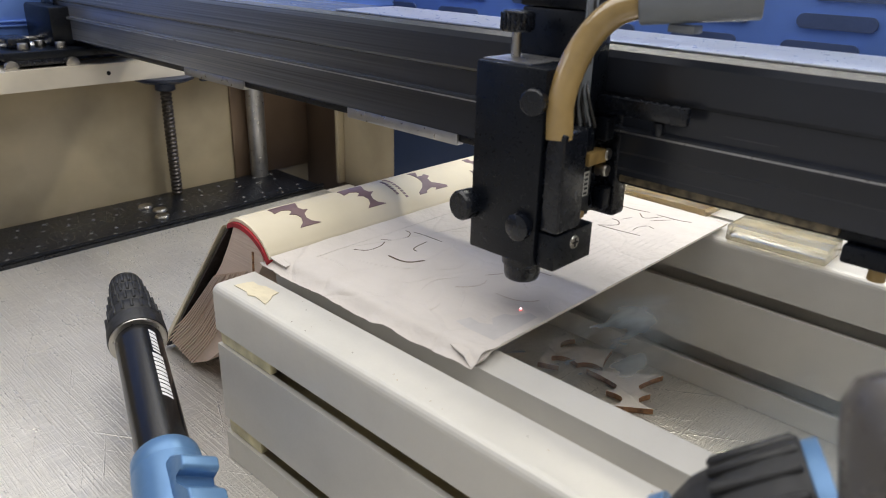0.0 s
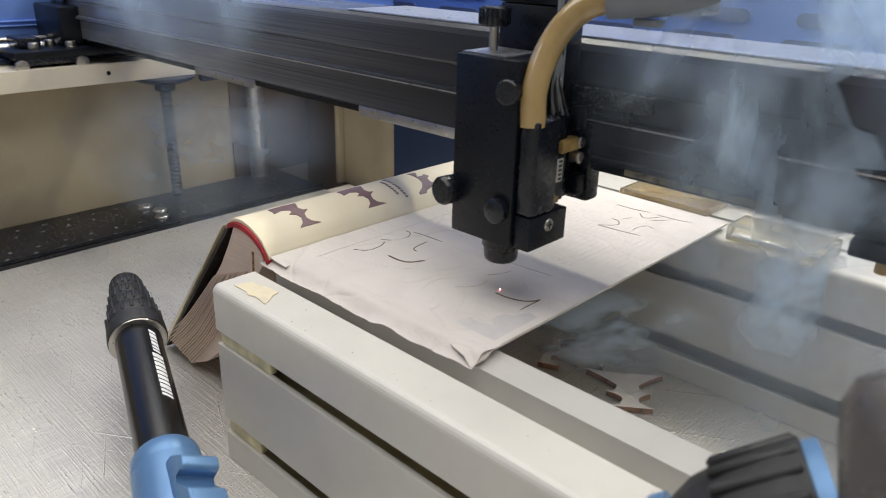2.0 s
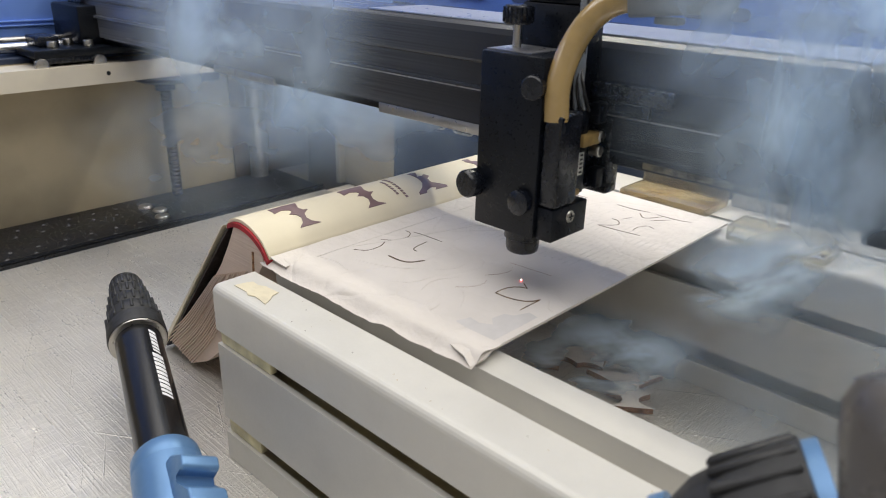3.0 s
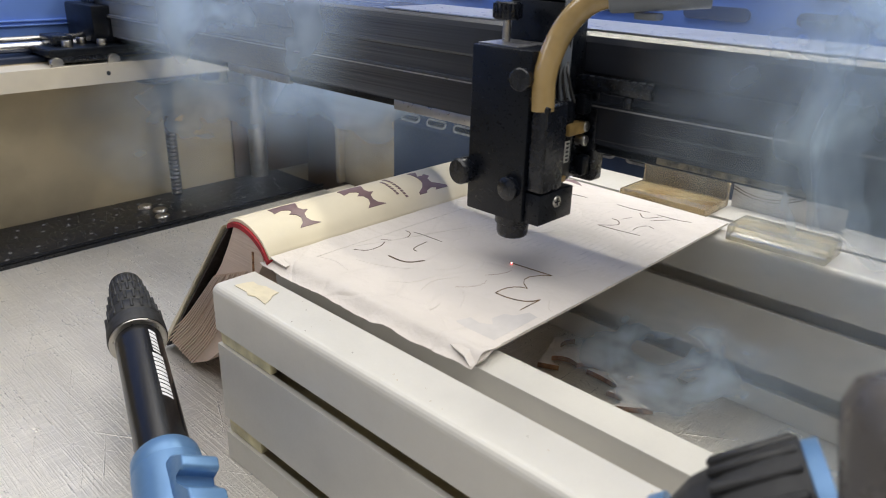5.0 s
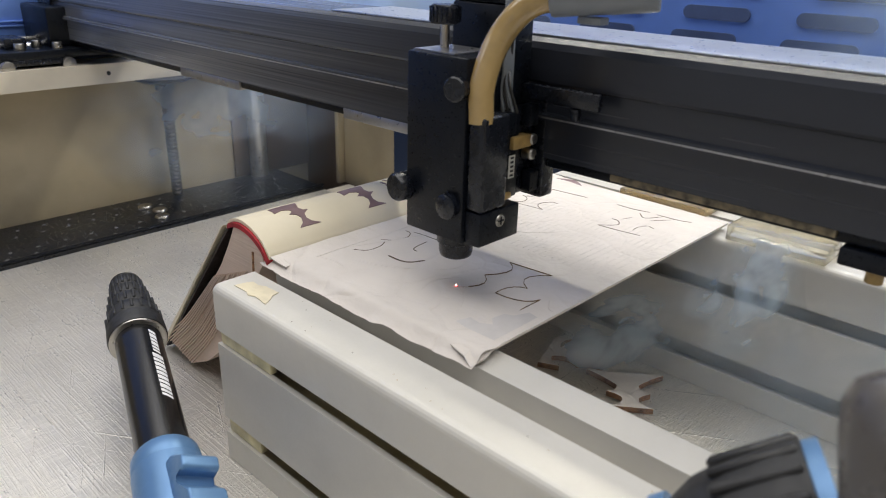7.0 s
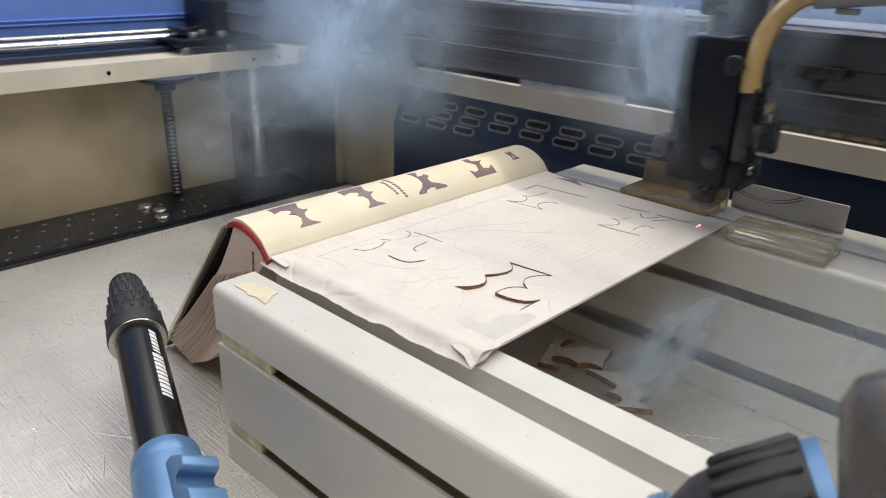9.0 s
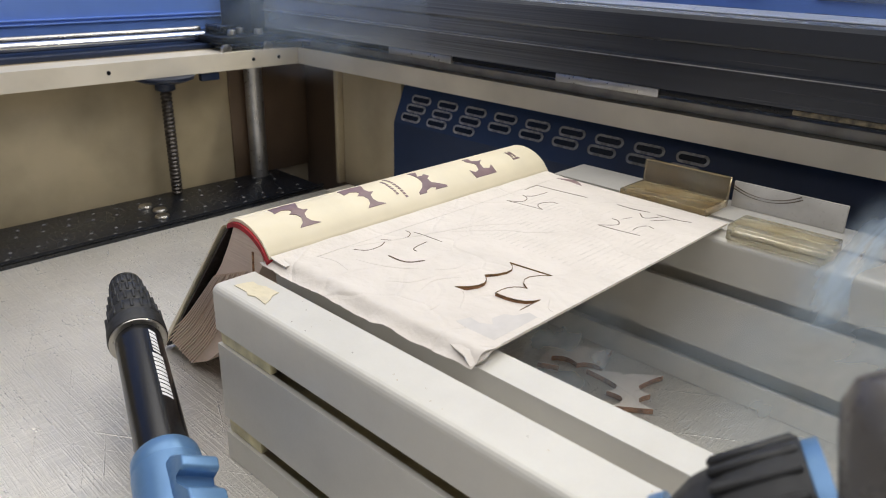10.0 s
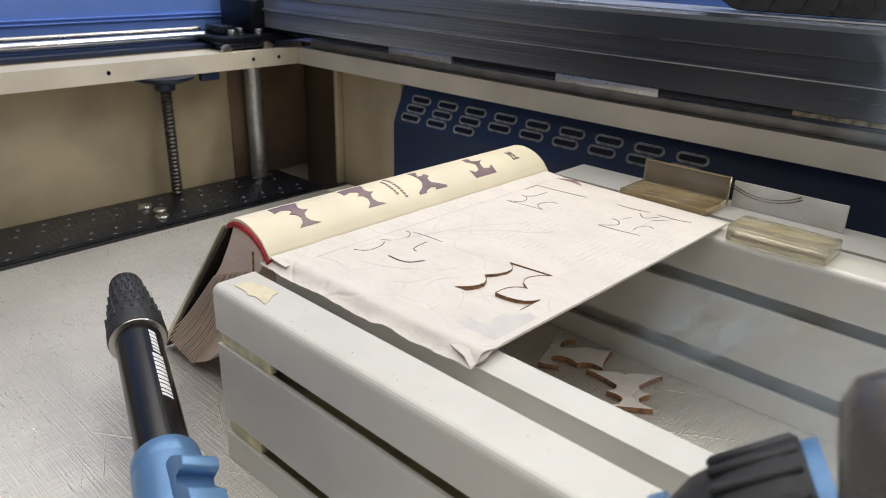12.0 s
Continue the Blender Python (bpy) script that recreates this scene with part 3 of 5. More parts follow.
# crumpled leaf that rolls over the near edge
bm = bmesh.new()
cols, rowsn = 110, 14
grid = []
for i in range(cols + 1):
    u = i / cols
    x = -0.2685 + u * 0.1290
    y_front = 0.1612 + 0.0046 * max(0, u - 0.45) + 0.0030 * max(0, 0.06 - u) / 0.06 + 0.0011 * noise.noise((u * 9, 3.1, 0)) + 0.0006 * noise.noise((u * 31, 1.0, 0))
    z_front = 0.0884 + 0.0009 * noise.noise((u * 8, 7.7, 1)) + 0.0005 * noise.noise((u * 27, 2.2, 4))
    ridge = 0.0009 + 0.0009 * noise.noise((u * 6, 0.4, 8)) + 0.0004 * noise.noise((u * 24, 5.1, 2))
    line = []
    for j in range(rowsn + 1):
        v = j / rowsn
        y = 0.1800 + (y_front - 0.1800) * v + 0.0007 * noise.noise((u * 15, v * 4, 2)) * v
        roll = max(0.0, v - 0.60) / 0.40
        z = ZP + 0.00022 + max(0.0, ridge) * math.exp(-((v - 0.58) / 0.20) ** 2) + 0.0003 * noise.noise((u * 40, v * 7, 5)) * v
        z += (z_front - z) * (roll * roll * (3 - 2 * roll))
        line.append(bm.verts.new((x, y, z)))
    grid.append(line)
for i in range(cols):
    for j in range(rowsn):
        bm.faces.new((grid[i][j], grid[i + 1][j], grid[i + 1][j + 1], grid[i][j + 1]))
g = bmesh.ops.extrude_face_region(bm, geom=bm.faces[:])
for v in [q for q in g["geom"] if isinstance(q, bmesh.types.BMVert)]:
    v.co.z -= 0.00030
part("ragged_leaf", bm, M["paper"], book, "crumpled leaf edge curling over the stack", True)
# the leaf rises softly into the gutter by the spine
bm = bmesh.new()
grid = []
for i in range(61):
    u = i / 60
    line = []
    for j in range(9):
        v = j / 8
        x = -0.2645 + 0.0175 * v + 0.0006 * noise.noise((u * 9, v * 2, 3))
        z = ZP + 0.00016 + 0.0026 * (1 - v) ** 2.4 + 0.0004 * noise.noise((u * 16, v * 3, 6)) * (1 - v)
        line.append(bm.verts.new((x, 0.1640 + u * (Y1 - 0.1640), z)))
    grid.append(line)
for i in range(60):
    for j in range(8):
        bm.faces.new((grid[i][j], grid[i + 1][j], grid[i + 1][j + 1], grid[i][j + 1]))
g = bmesh.ops.extrude_face_region(bm, geom=bm.faces[:])
for v in [q for q in g["geom"] if isinstance(q, bmesh.types.BMVert)]:
    v.co.z -= 0.0004
part("gutter_fold", bm, M["paper"], book, "raised paper fold along the gutter", True)
# folded torn corner
bm = bmesh.new()
tip = [(-0.1520, 0.1668, 0.0916), (-0.1440, 0.1652, 0.0908), (-0.1402, 0.1640, 0.0886), (-0.1388, 0.1700, 0.0900), (-0.1400, 0.1770, 0.0916), (-0.1450, 0.1712, 0.0922)]
top_v = [bm.verts.new(p) for p in tip]
low_v = [bm.verts.new((x, y, z - 0.0005)) for x, y, z in tip]
for k in range(5):
    bm.faces.new((top_v[k], top_v[k + 1], low_v[k + 1], low_v[k]))
bm.faces.new((top_v[5], top_v[0], low_v[0], low_v[5]))
for k in range(5):
    bm.faces.new((top_v[5], top_v[k], top_v[(k + 1) % 5])) if k < 4 else None
    bm.faces.new((low_v[5], low_v[(k + 1) % 5], low_v[k])) if k < 4 else None
part("torn_corner", bm, M["paper"], book, "torn folded paper corner")

# print showing through the page
bm = bmesh.new()
random.seed(11)
for i in range(26):
    x = -0.232 + i * 0.0034
    a, b = 0.256 + random.uniform(0, 0.002), 0.338 - random.uniform(0, 0.02)
    y = a
    while y < b:
        w = random.uniform(0.003, 0.009)
        box(bm, (x - 0.0005, y, ZP - 0.0002), (x + 0.0005, min(y + w, b), ZP + 0.00005))
        y += w + 0.0011
tagged(part("show_through_print", bm, M["faint"], book, "faint lines of print showing through"), kind="stuff")
bm = bmesh.new()
prism(bm, glyph([(0, 0), (0, 30), (-5, 31), (-8, 24), (-12, 22), (-13, 15), (-9, 11), (-14, 8), (-20, 9), (-22, 2), (-10, 0)], -0.1435, 0.1795, 0.00088), ZP - 0.0002, ZP + 0.00006)
part("show_through_letter", bm, M["faintgrey"], book, "grey letter showing through the page")
bm = bmesh.new()
prism(bm, [(-0.2468, 0.3623), (-0.2420, 0.3655), (-0.2359, 0.3672), (-0.2310, 0.3640), (-0.2271, 0.3604), (-0.2360, 0.3625)], ZP - 0.0002, ZP + 0.0001)
part("printed_ornament", bm, M["ink"], book, "dark printed ornament at the page end")

# older cuts: thin charred lines
CUTS_L = [
    ([(-0.2431, 0.1981), (-0.2376, 0.2021), (-0.2373, 0.2095), (-0.2399, 0.2150)], 0.0004),
    ([(-0.2433, 0.2155), (-0.2396, 0.2186)], 0.0003),
    ([(-0.2441, 0.2325), (-0.2399, 0.2315), (-0.2373, 0.2275), (-0.2374, 0.2242)], 0.0004),
    ([(-0.2398, 0.2338), (-0.2338, 0.2347), (-0.2217, 0.2348)], 0.0004),
    ([(-0.2266, 0.2295), (-0.2256, 0.2222), (-0.2242, 0.2186), (-0.2212, 0.2179)], 0.0005),
    ([(-0.2267, 0.2051), (-0.2198, 0.2049), (-0.2145, 0.2069), (-0.2113, 0.2132)], 0.0010),
]
CUTS_T = [
    ([(-0.2457, 0.3289), (-0.2463, 0.3414)], 0.0005),
    ([(-0.2463, 0.3414), (-0.2325, 0.3422), (-0.2125, 0.3443)], 0.0006),
    ([(-0.2405, 0.3206), (-0.2350, 0.3176), (-0.2332, 0.3107), (-0.2401, 0.3059)], 0.0004),
    ([(-0.2401, 0.3059), (-0.2283, 0.3075), (-0.2175, 0.3084)], 0.0004),
    ([(-0.2390, 0.3192), (-0.2349, 0.3238), (-0.2339, 0.3358)], 0.0004),
    ([(-0.2175, 0.3084), (-0.2225, 0.3111), (-0.2246, 0.3159), (-0.2216, 0.3222), (-0.2173, 0.3226)], 0.0004),
]
CUTS_X = [
    ([(-0.1947, 0.3464), (-0.1847, 0.3462), (-0.1755, 0.3481)], 0.0006),
    ([(-0.1788, 0.3431), (-0.1728, 0.3379), (-0.1673, 0.3465)], 0.0005),
    ([(-0.1712, 0.3475), (-0.1590, 0.3480), (-0.1525, 0.3501)], 0.0006),
    ([(-0.1841, 0.3241), (-0.1800, 0.3235), (-0.1772, 0.3178), (-0.1840, 0.3104)], 0.0005),
    ([(-0.1840, 0.3104), (-0.1723, 0.3113), (-0.1614, 0.3128)], 0.0006),
    ([(-0.1674, 0.3166), (-0.1681, 0.3218), (-0.1658, 0.3279), (-0.1614, 0.3268)], 0.0004),
    ([(-0.1802, 0.3271), (-0.1779, 0.3335)], 0.0003),
    ([(-0.1687, 0.3360), (-0.1594, 0.3488)], 0.0003),
]
for pts, w in CUTS_L + CUTS_T + CUTS_X:
    bm = bmesh.new()
    ribbon(bm, pts, w, ZP + 0.0001)
    part("cut_line", bm, M["char"], book)

# creases in the thin page
def fold(bm, pts, width, high):
    """A low sharp ridge along points (x, y) of the page, dying out at both ends."""
    path = smooth_path([(x, y, 0) for x, y in pts], 7)
    rows, last = [], len(path) - 1
    for i, p in enumerate(path):
        d = (path[min(i + 1, last)] - path[max(i - 1, 0)]).normalized()
        n = Vector((-d.y, d.x, 0)) * width * 0.5
        h = high * math.sin(math.pi * (i + 0.5) / (last + 1)) ** 0.5
        rows.append([bm.verts.new((*(p + o).xy, ZP + z)) for o, z in ((n, -0.0002), (n * 0.15, h), (-n, -0.0002))])
    for p, q in zip(rows, rows[1:]):
        for k in range(3):
            bm.faces.new((p[k], p[(k + 1) % 3], q[(k + 1) % 3], q[k]))
    bm.faces.new(rows[0]), bm.faces.new(rows[-1][::-1])


for pts in ([(-0.2503, 0.1883), (-0.2440, 0.2042), (-0.2366, 0.2261), (-0.2293, 0.2499), (-0.2240, 0.2651), (-0.2121, 0.2820), (-0.2033, 0.2991)], [(-0.2330, 0.1915), (-0.2230, 0.1940), (-0.2130, 0.1990), (-0.2040, 0.2070)], [(-0.2070, 0.1860), (-0.1985, 0.1935), (-0.1965, 0.2060)], [(-0.1905, 0.1890), (-0.1935, 0.2010), (-0.1880, 0.2120)],
            [(-0.2010, 0.2090), (-0.1960, 0.2170), (-0.1965, 0.2250)], [(-0.1690, 0.1905), (-0.1755, 0.2000), (-0.1800, 0.2030)], [(-0.1500, 0.2230), (-0.1450, 0.2150), (-0.1415, 0.2140)],
            [(-0.2500, 0.1800), (-0.2380, 0.1835), (-0.2260, 0.1815)], [(-0.2280, 0.2480), (-0.2120, 0.2680), (-0.2000, 0.2760), (-0.1880, 0.2920)], [(-0.1830, 0.1720), (-0.1760, 0.1800), (-0.1770, 0.1880)]):
    bm = bmesh.new()
    fold(bm, pts, 0.0010, 0.00026)
    part("page_crease", bm, M["paper"], book, "", True)

# the line that is being cut: pieces come up behind the laser
cut_pieces = []
for i in range(len(CUT) - 2):
    a, b = CUT[i], CUT[(i + 1) % len(CUT)]
    bm = bmesh.new()
    ribbon(bm, [a, ((a[0] + b[0]) / 2, (a[1] + b[1]) / 2), b], 0.00024, 0)
    cut_pieces.append((part("fresh_cut_line", bm, M["trace"], book), CUT_TIMES[i]))

# spine
ARC = smooth_path([(-0.2935, 0.0975, 0), (-0.2880, 0.1025, 0), (-0.2793, 0.1040, 0), (-0.2704, 0.1021, 0), (-0.2633, 0.0980, 0), (-0.2585, 0.0925, 0)], 5)
bm = bmesh.new()
extrude_y(bm, [(p.x, p.y) for p in ARC] + [(p.x, p.y - 0.0016) for p in reversed(ARC)], Y0 + 0.0005, Y1 + 0.001)
part("spine", bm, M["cover"], book, "cream jacket spine with dark letters", True)
bm = bmesh.new()
IN = [(p.x, p.y - 0.0018) for p in ARC[3:]]
extrude_y(bm, IN + [(x - 0.0004, z - 0.0024) for x, z in reversed(IN)], Y0 - 0.0006, Y0 + 0.004)
part("headband", bm, M["redband"], book, "red cloth headband", True)
lens = [0.0]
for p, q in zip(ARC, ARC[1:]):
    lens.append(lens[-1] + (q - p).length)


def on_spine(s, y, lift=0.00025):
    """A point on the spine at s metres round its curve."""
    s = min(max(s, 0), lens[-1] - 1e-5)
    i = max(k for k in range(len(lens)) if lens[k] <= s)
    i = min(i, len(ARC) - 2)
    p, q = ARC[i], ARC[i + 1]
    t = (s - lens[i]) / (lens[i + 1] - lens[i])
    d = (q - p).normalized()
    c = p.lerp(q, t)
    return Vector((c.x - d.y * lift, y, c.y + d.x * lift))


def spine_print(name, outline, mat, label=""):
    """A flat outline of (s, y) laid on the curved spine, cut fine enough to follow it."""
    bm = bmesh.new()
    vs = [bm.verts.new((s, y, 0)) for s, y in outline]
    bm.faces.new(vs)
    for k in range(1, 40):
        bmesh.ops.bisect_plane(bm, geom=bm.verts[:] + bm.edges[:] + bm.faces[:], plane_co=(k * 0.001, 0, 0), plane_no=(1, 0, 0))
    for v in bm.verts:
        v.co = on_spine(v.co.x, v.co.y)
    g = bmesh.ops.extrude_face_region(bm, geom=bm.faces[:])
    for v in [q for q in g["geom"] if isinstance(q, bmesh.types.BMVert)]:
        v.co.z -= 0.0002
    return part(name, bm, mat, book, label)


SP_L = [(12.7, 180), (12, 188), (12.8, 195.3), (19, 192.6), (21.5, 193.6), (22.2, 195.9), (24.3, 192.5), (27.5, 191.5), (30, 192.7), (32.2, 196.9), (32.1, 185),
        (29.7, 187.9), (26.6, 189.1), (23.8, 188.1), (22.5, 185.2), (20.9, 187.9), (19.1, 187.5), (17.6, 184.2), (19.1, 179.4)]
for y in (0.0, 0.0412):
    spine_print("spine_letter", [(u * 0.001, y + v * 0.001) for u, v in SP_L], M["ink"], "dark purple serif letter L")
SP_Y = [(12.9, 269.7), (14.5, 274.8), (19.8, 271.2), (20.1, 274.6), (18.7, 276.5), (21.8, 278.3), (23.8, 275.1), (27.1, 274.9), (31.6, 283), (32.8, 283), (32.6, 273.8), (31.3, 275.3), (30.4, 271.9),
        (31.7, 267.9), (33.1, 266.8), (33, 261.6), (31.6, 262), (29.1, 266.4), (25.7, 269.3), (21.8, 270.1), (17.4, 269.8)]
spine_print("spine_letter", [(u * 0.001, v * 0.001) for u, v in SP_Y], M["ink"], "dark purple serif letter Y")
SP_T = [(13.6, 313.9), (14.8, 318), (18.4, 316.5), (20.4, 320.4), (19.9, 324.1), (22.7, 319.6), (27.5, 318), (28.7, 322.1), (26.4, 325.8), (32.8, 324.9), (32.8, 307.1), (26.4, 307), (29, 309.7),
        (28, 313.3), (23.1, 316.1), (20.5, 314.3), (18.1, 312.6)]
spine_print("spine_letter", [(u * 0.001, v * 0.001) for u, v in SP_T], M["ink"], "dark purple serif letter T")
for s0, s1, y in ((0.0150, 0.0285, 0.2480), (0.0120, 0.0328, 0.2520)):
    s = s0
    while s < s1:
        spine_print("name_bar", [(s, y), (s + 0.0013, y + 0.0002), (s + 0.0013, y + 0.0017), (s, y + 0.0015)], M["ink"], "plain bar of small dark print")
        s += 0.0021
for s0, s1, y0, y1 in ((0.0190, 0.0255, 0.3470, 0.3484), (0.0190, 0.0255, 0.3498, 0.3512), (0.0205, 0.0222, 0.3470, 0.3512), (0.0262, 0.0276, 0.3462, 0.3520)):
    spine_print("publisher_mark", [(s0, y0), (s1, y0), (s1, y1), (s0, y1)], M["ink"])

# hanging half: cover board and page block
bm = bmesh.new()
extrude_y(bm, [(-0.2920, 0.0985), (-0.2942, 0.0965), (-0.3735, 0.0035), (-0.3715, 0.0018)], Y0 - 0.002, Y1 + 0.003)
part("cover_board", bm, M["cover"], book, "cream cover standing open on the bed")
bm = bmesh.new()
extrude_y(bm, [(-0.2905, 0.0975), (-0.3708, 0.0028), (-0.3698, 0.0022), (-0.2893, 0.0967)], Y0 - 0.001, Y1 + 0.002)
part("inner_cover", bm, M["darkboard"], book, "dark inner side of the cover")
BLOCK = [(-0.2850, 0.1000), (-0.2920, 0.0880), (-0.3000, 0.0760), (-0.3077, 0.0667), (-0.3183, 0.0537), (-0.3434, 0.0312), (-0.3696, 0.0095), (-0.3630, 0.0065), (-0.3554, 0.0045),
         (-0.3431, 0.0020), (-0.3250, 0.0110), (-0.3080, 0.0250), (-0.2900, 0.0480), (-0.2750, 0.0720), (-0.2625, 0.0880), (-0.2640, 0.0955), (-0.2720, 0.0995), (-0.2790, 0.1012)]
bm = bmesh.new()
extrude_y(bm, BLOCK, Y0, Y1)
part("page_block", bm, M["leaves"], book, "hanging block of pale book pages")
# leaves fanned apart on the near side
random.seed(5)
for k in range(16):
    f = k / 15
    a = Vector((-0.3060, 0.0, 0.0680)).lerp(Vector((-0.2760, 0.0, 0.0800)), f)
    b = Vector((-0.3690, 0.0, 0.0098)).lerp(Vector((-0.3420, 0.0, 0.0030)), f)
    m = a.lerp(b, 0.55) + Vector((-0.0005, 0, -0.0035 - 0.002 * f))
    pts = smooth_path([a, m, b], 6)
    w = 0.00035
    bm = bmesh.new()
    out = 0.0006 + random.uniform(0, 0.0012)
    extrude_y(bm, [(p.x, p.z + w) for p in pts] + [(p.x, p.z - w) for p in reversed(pts)], Y0 - out, Y0 + 0.01)
    part("leaf", bm, M["leaves"], book)
bm = bmesh.new()
extrude_y(bm, [(-0.2708, 0.0915), (-0.2716, 0.0790), (-0.2800, 0.0600), (-0.2792, 0.0600), (-0.2706, 0.0788), (-0.2700, 0.0915)], Y0 - 0.0006, Y0 + 0.002)
part("page_gap", bm, M["charwall"], book, "dark gap between page bundles")

# fallen letters on the bed
def curled(tips, bends, per=5):
    """Tips joined by curves; each bend says how deep its curve bites into the shape, as a share of its length."""
    n = len(tips)
    area = sum(tips[i][0] * tips[(i + 1) % n][1] - tips[(i + 1) % n][0] * tips[i][1] for i in range(n))
    side = 1.0 if area > 0 else -1.0
    out = []
    for i, p in enumerate(tips):
        q, d = tips[(i + 1) % n], bends[i] * 2 * side
        c = ((p[0] + q[0]) / 2 - (q[1] - p[1]) * d, (p[1] + q[1]) / 2 + (q[0] - p[0]) * d)
        steps = per if bends[i] else 1
        for k in range(steps):
            t = k / steps
            out.append(tuple((1 - t) ** 2 * p[j] + 2 * t * (1 - t) * c[j] + t * t * q[j] for j in (0, 1)))
    return out


LETTER_Y = [(-0.1841, 0.3160), (-0.1693, 0.3265), (-0.1650, 0.3302), (-0.1502, 0.3408), (-0.1547, 0.3217), (-0.1459, 0.3191),
            (-0.1379, 0.3076), (-0.1547, 0.2951), (-0.1644, 0.3051), (-0.1634, 0.3140)]
LETTER_F = [(-0.2187, 0.3345), (-0.2079, 0.3397), (-0.2086, 0.3252), (-0.1984, 0.3376), (-0.1853, 0.3449), (-0.1781, 0.3231),
            (-0.1913, 0.3173), (-0.2062, 0.3137), (-0.1967, 0.3072), (-0.2078, 0.3021)]
FALLEN = [(curled(LETTER_F, (0, 0.22, 0.10, 0.17, 0.05, 0.22, 0.20, 0.18, 0, 0.02)), "cut-out paper letter L with browned edges, on the bed"),
          (curled(LETTER_Y, (0.02, 0.5, 0.02, 0.03, 0.2, 0.5, 0, 0.5, 0.2, 0.03)), "cut-out paper letter Y with browned edges, on the bed")]
for outline, words in FALLEN:
    bm = bmesh.new()
    prism(bm, outline, 0.0004, 0.0036, 1)
    tagged(part("fallen_letter", bm, [M["paper"], M["charwall"]]), words, "paper letter", "fallen paper letters")

# ---- gantry: the beam that crosses the machine
gantry = thing("gantry", "black metal cross beam carrying the laser head", "gantry", (0, 0.2061, 0))
bm = bmesh.new()
extrude_x(bm, [(0.0270, 0.1450), (0.0270, 0.1595), (0.0245, 0.1602), (0.0245, 0.1625), (0.0270, 0.1632), (0.0270, 0.1728), (0.0262, 0.1733), (0.0255, 0.1745), (0.0255, 0.1862), (0.0268, 0.1885),
               (0.0300, 0.1900), (0.0720, 0.1900), (0.0720, 0.1450)], -0.672, 0.60)
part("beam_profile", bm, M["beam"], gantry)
# the ridge's highlight, drawn as a thin strip of pale metal
block("ridge_highlight", (-0.671, 0.0243, 0.1610), (0.60, 0.0246, 0.1616), M["wear"], gantry, 0.0, "pale strip painted as the highlight along the ridge")
# added plate: its pale colour stands in for light on the top face
block("top_highlight", (-0.300, 0.0310, 0.1901), (0.60, 0.0715, 0.1909), M["topcover"], gantry, 0.0002, "pale plate added as the bright reflection on the beam's top")
block("beam_underside", (-0.640, 0.0300, 0.1405), (0.60, 0.0660, 0.1449), M["black"], gantry, 0.0008)
for x0, x1, mt in ((-0.4560, -0.3860, "wear"), (-0.2900, -0.2140, "wear"), (-0.1350, -0.0560, "dirty"), (0.10, 0.18, "wear")):
    block("underside_plate", (x0, 0.0285, 0.1392 if mt == "wear" else 0.1418), (x1, 0.0330, 0.1446), M[mt], gantry, 0.0006, "scuffed metal plate" if mt == "wear" else "plate speckled with soot")
block("cable_block", (-0.0540, 0.0270, 0.1345), (0.0150, 0.0640, 0.1404), M["black"], gantry, 0.001)
rod("brass_stop", (-0.0440, 0.0330, 0.1300), (-0.0440, 0.0330, 0.1346), 0.0026, M["glue"], gantry, label="brass stop")
block("carriage_plate", (-0.690, -0.030, 0.1335), (-0.615, 0.080, 0.1400), M["black"], gantry, 0.0015)
block("carriage_block", (-0.685, 0.012, 0.1400), (-0.630, 0.070, 0.1700), M["black"], gantry, 0.002)
block("carriage_side", (-0.640, -0.026, 0.1290), (-0.615, 0.020, 0.1340), M["satin"], gantry, 0.0015)
block("end_bracket", (-0.676, 0.0235, 0.1460), (-0.650, 0.0244, 0.1860), M["satin"], gantry, 0.0)
for x, y in ((-0.672, -0.022), (-0.672, 0.004), (-0.648, -0.0138), (-0.640, 0.005), (-0.626, -0.012), (-0.622, 0.014)):
    rod("carriage_bolt", (x, y, 0.1398), (x, y, 0.1450), 0.0042, M["steel"], gantry, 0.0038, 12, "bright socket bolt", 0.0004)
block("idler_bracket", (-0.700, 0.040, 0.1405), (-0.672, 0.075, 0.2100), M["black"], gantry, 0.002)
rod("idler_wheel", (-0.668, 0.0520, 0.1500), (-0.655, 0.0520, 0.1500), 0.0090, M["steel"], gantry, seg=24, label="steel idler wheel", bevel=0.0008)
block("belt_clamp", (-0.660, -0.020, 0.1402), (-0.632, -0.004, 0.1480), M["satin"], gantry, 0.0012)
for y in (-0.026, 0.018):
    rod("roller", (-0.6160, y, 0.1290), (-0.6120, y, 0.1290), 0.0052, M["steel"], gantry, seg=20, label="steel guide roller", bevel=0.0006)
rod("carriage_shaft", (-0.685, -0.024, 0.1360), (-0.618, -0.024, 0.1360), 0.0030, M["chrome"], gantry)

# ---- cable chain that comes to lie on the beam
chain = thing("cable_chain", "black plastic cable chain lying on the cross beam", "cable chain", (-0.170, 0.2061, 0.1915))
LINK = bmesh.new()
box(LINK, (-0.0105, -0.0085, -0.0070), (0.0105, -0.0065, 0.0070), 0.0016, 2)
box(LINK, (-0.0105, 0.0065, -0.0070), (0.0105, 0.0085, 0.0070), 0.0016, 2)
box(LINK, (-0.0060, -0.0064, 0.0050), (0.0060, 0.0064, 0.0068), 0.0005, 1)
box(LINK, (-0.0060, -0.0064, -0.0068), (0.0060, 0.0064, -0.0050), 0.0005, 1)
cyl(LINK, (0.0070, -0.0094, 0), (0.0070, -0.0084, 0), 0.0036, seg=16)
first_link = part("chain_link", LINK, M["rubber"], chain, "", True)
BEND = 0.034
places = []
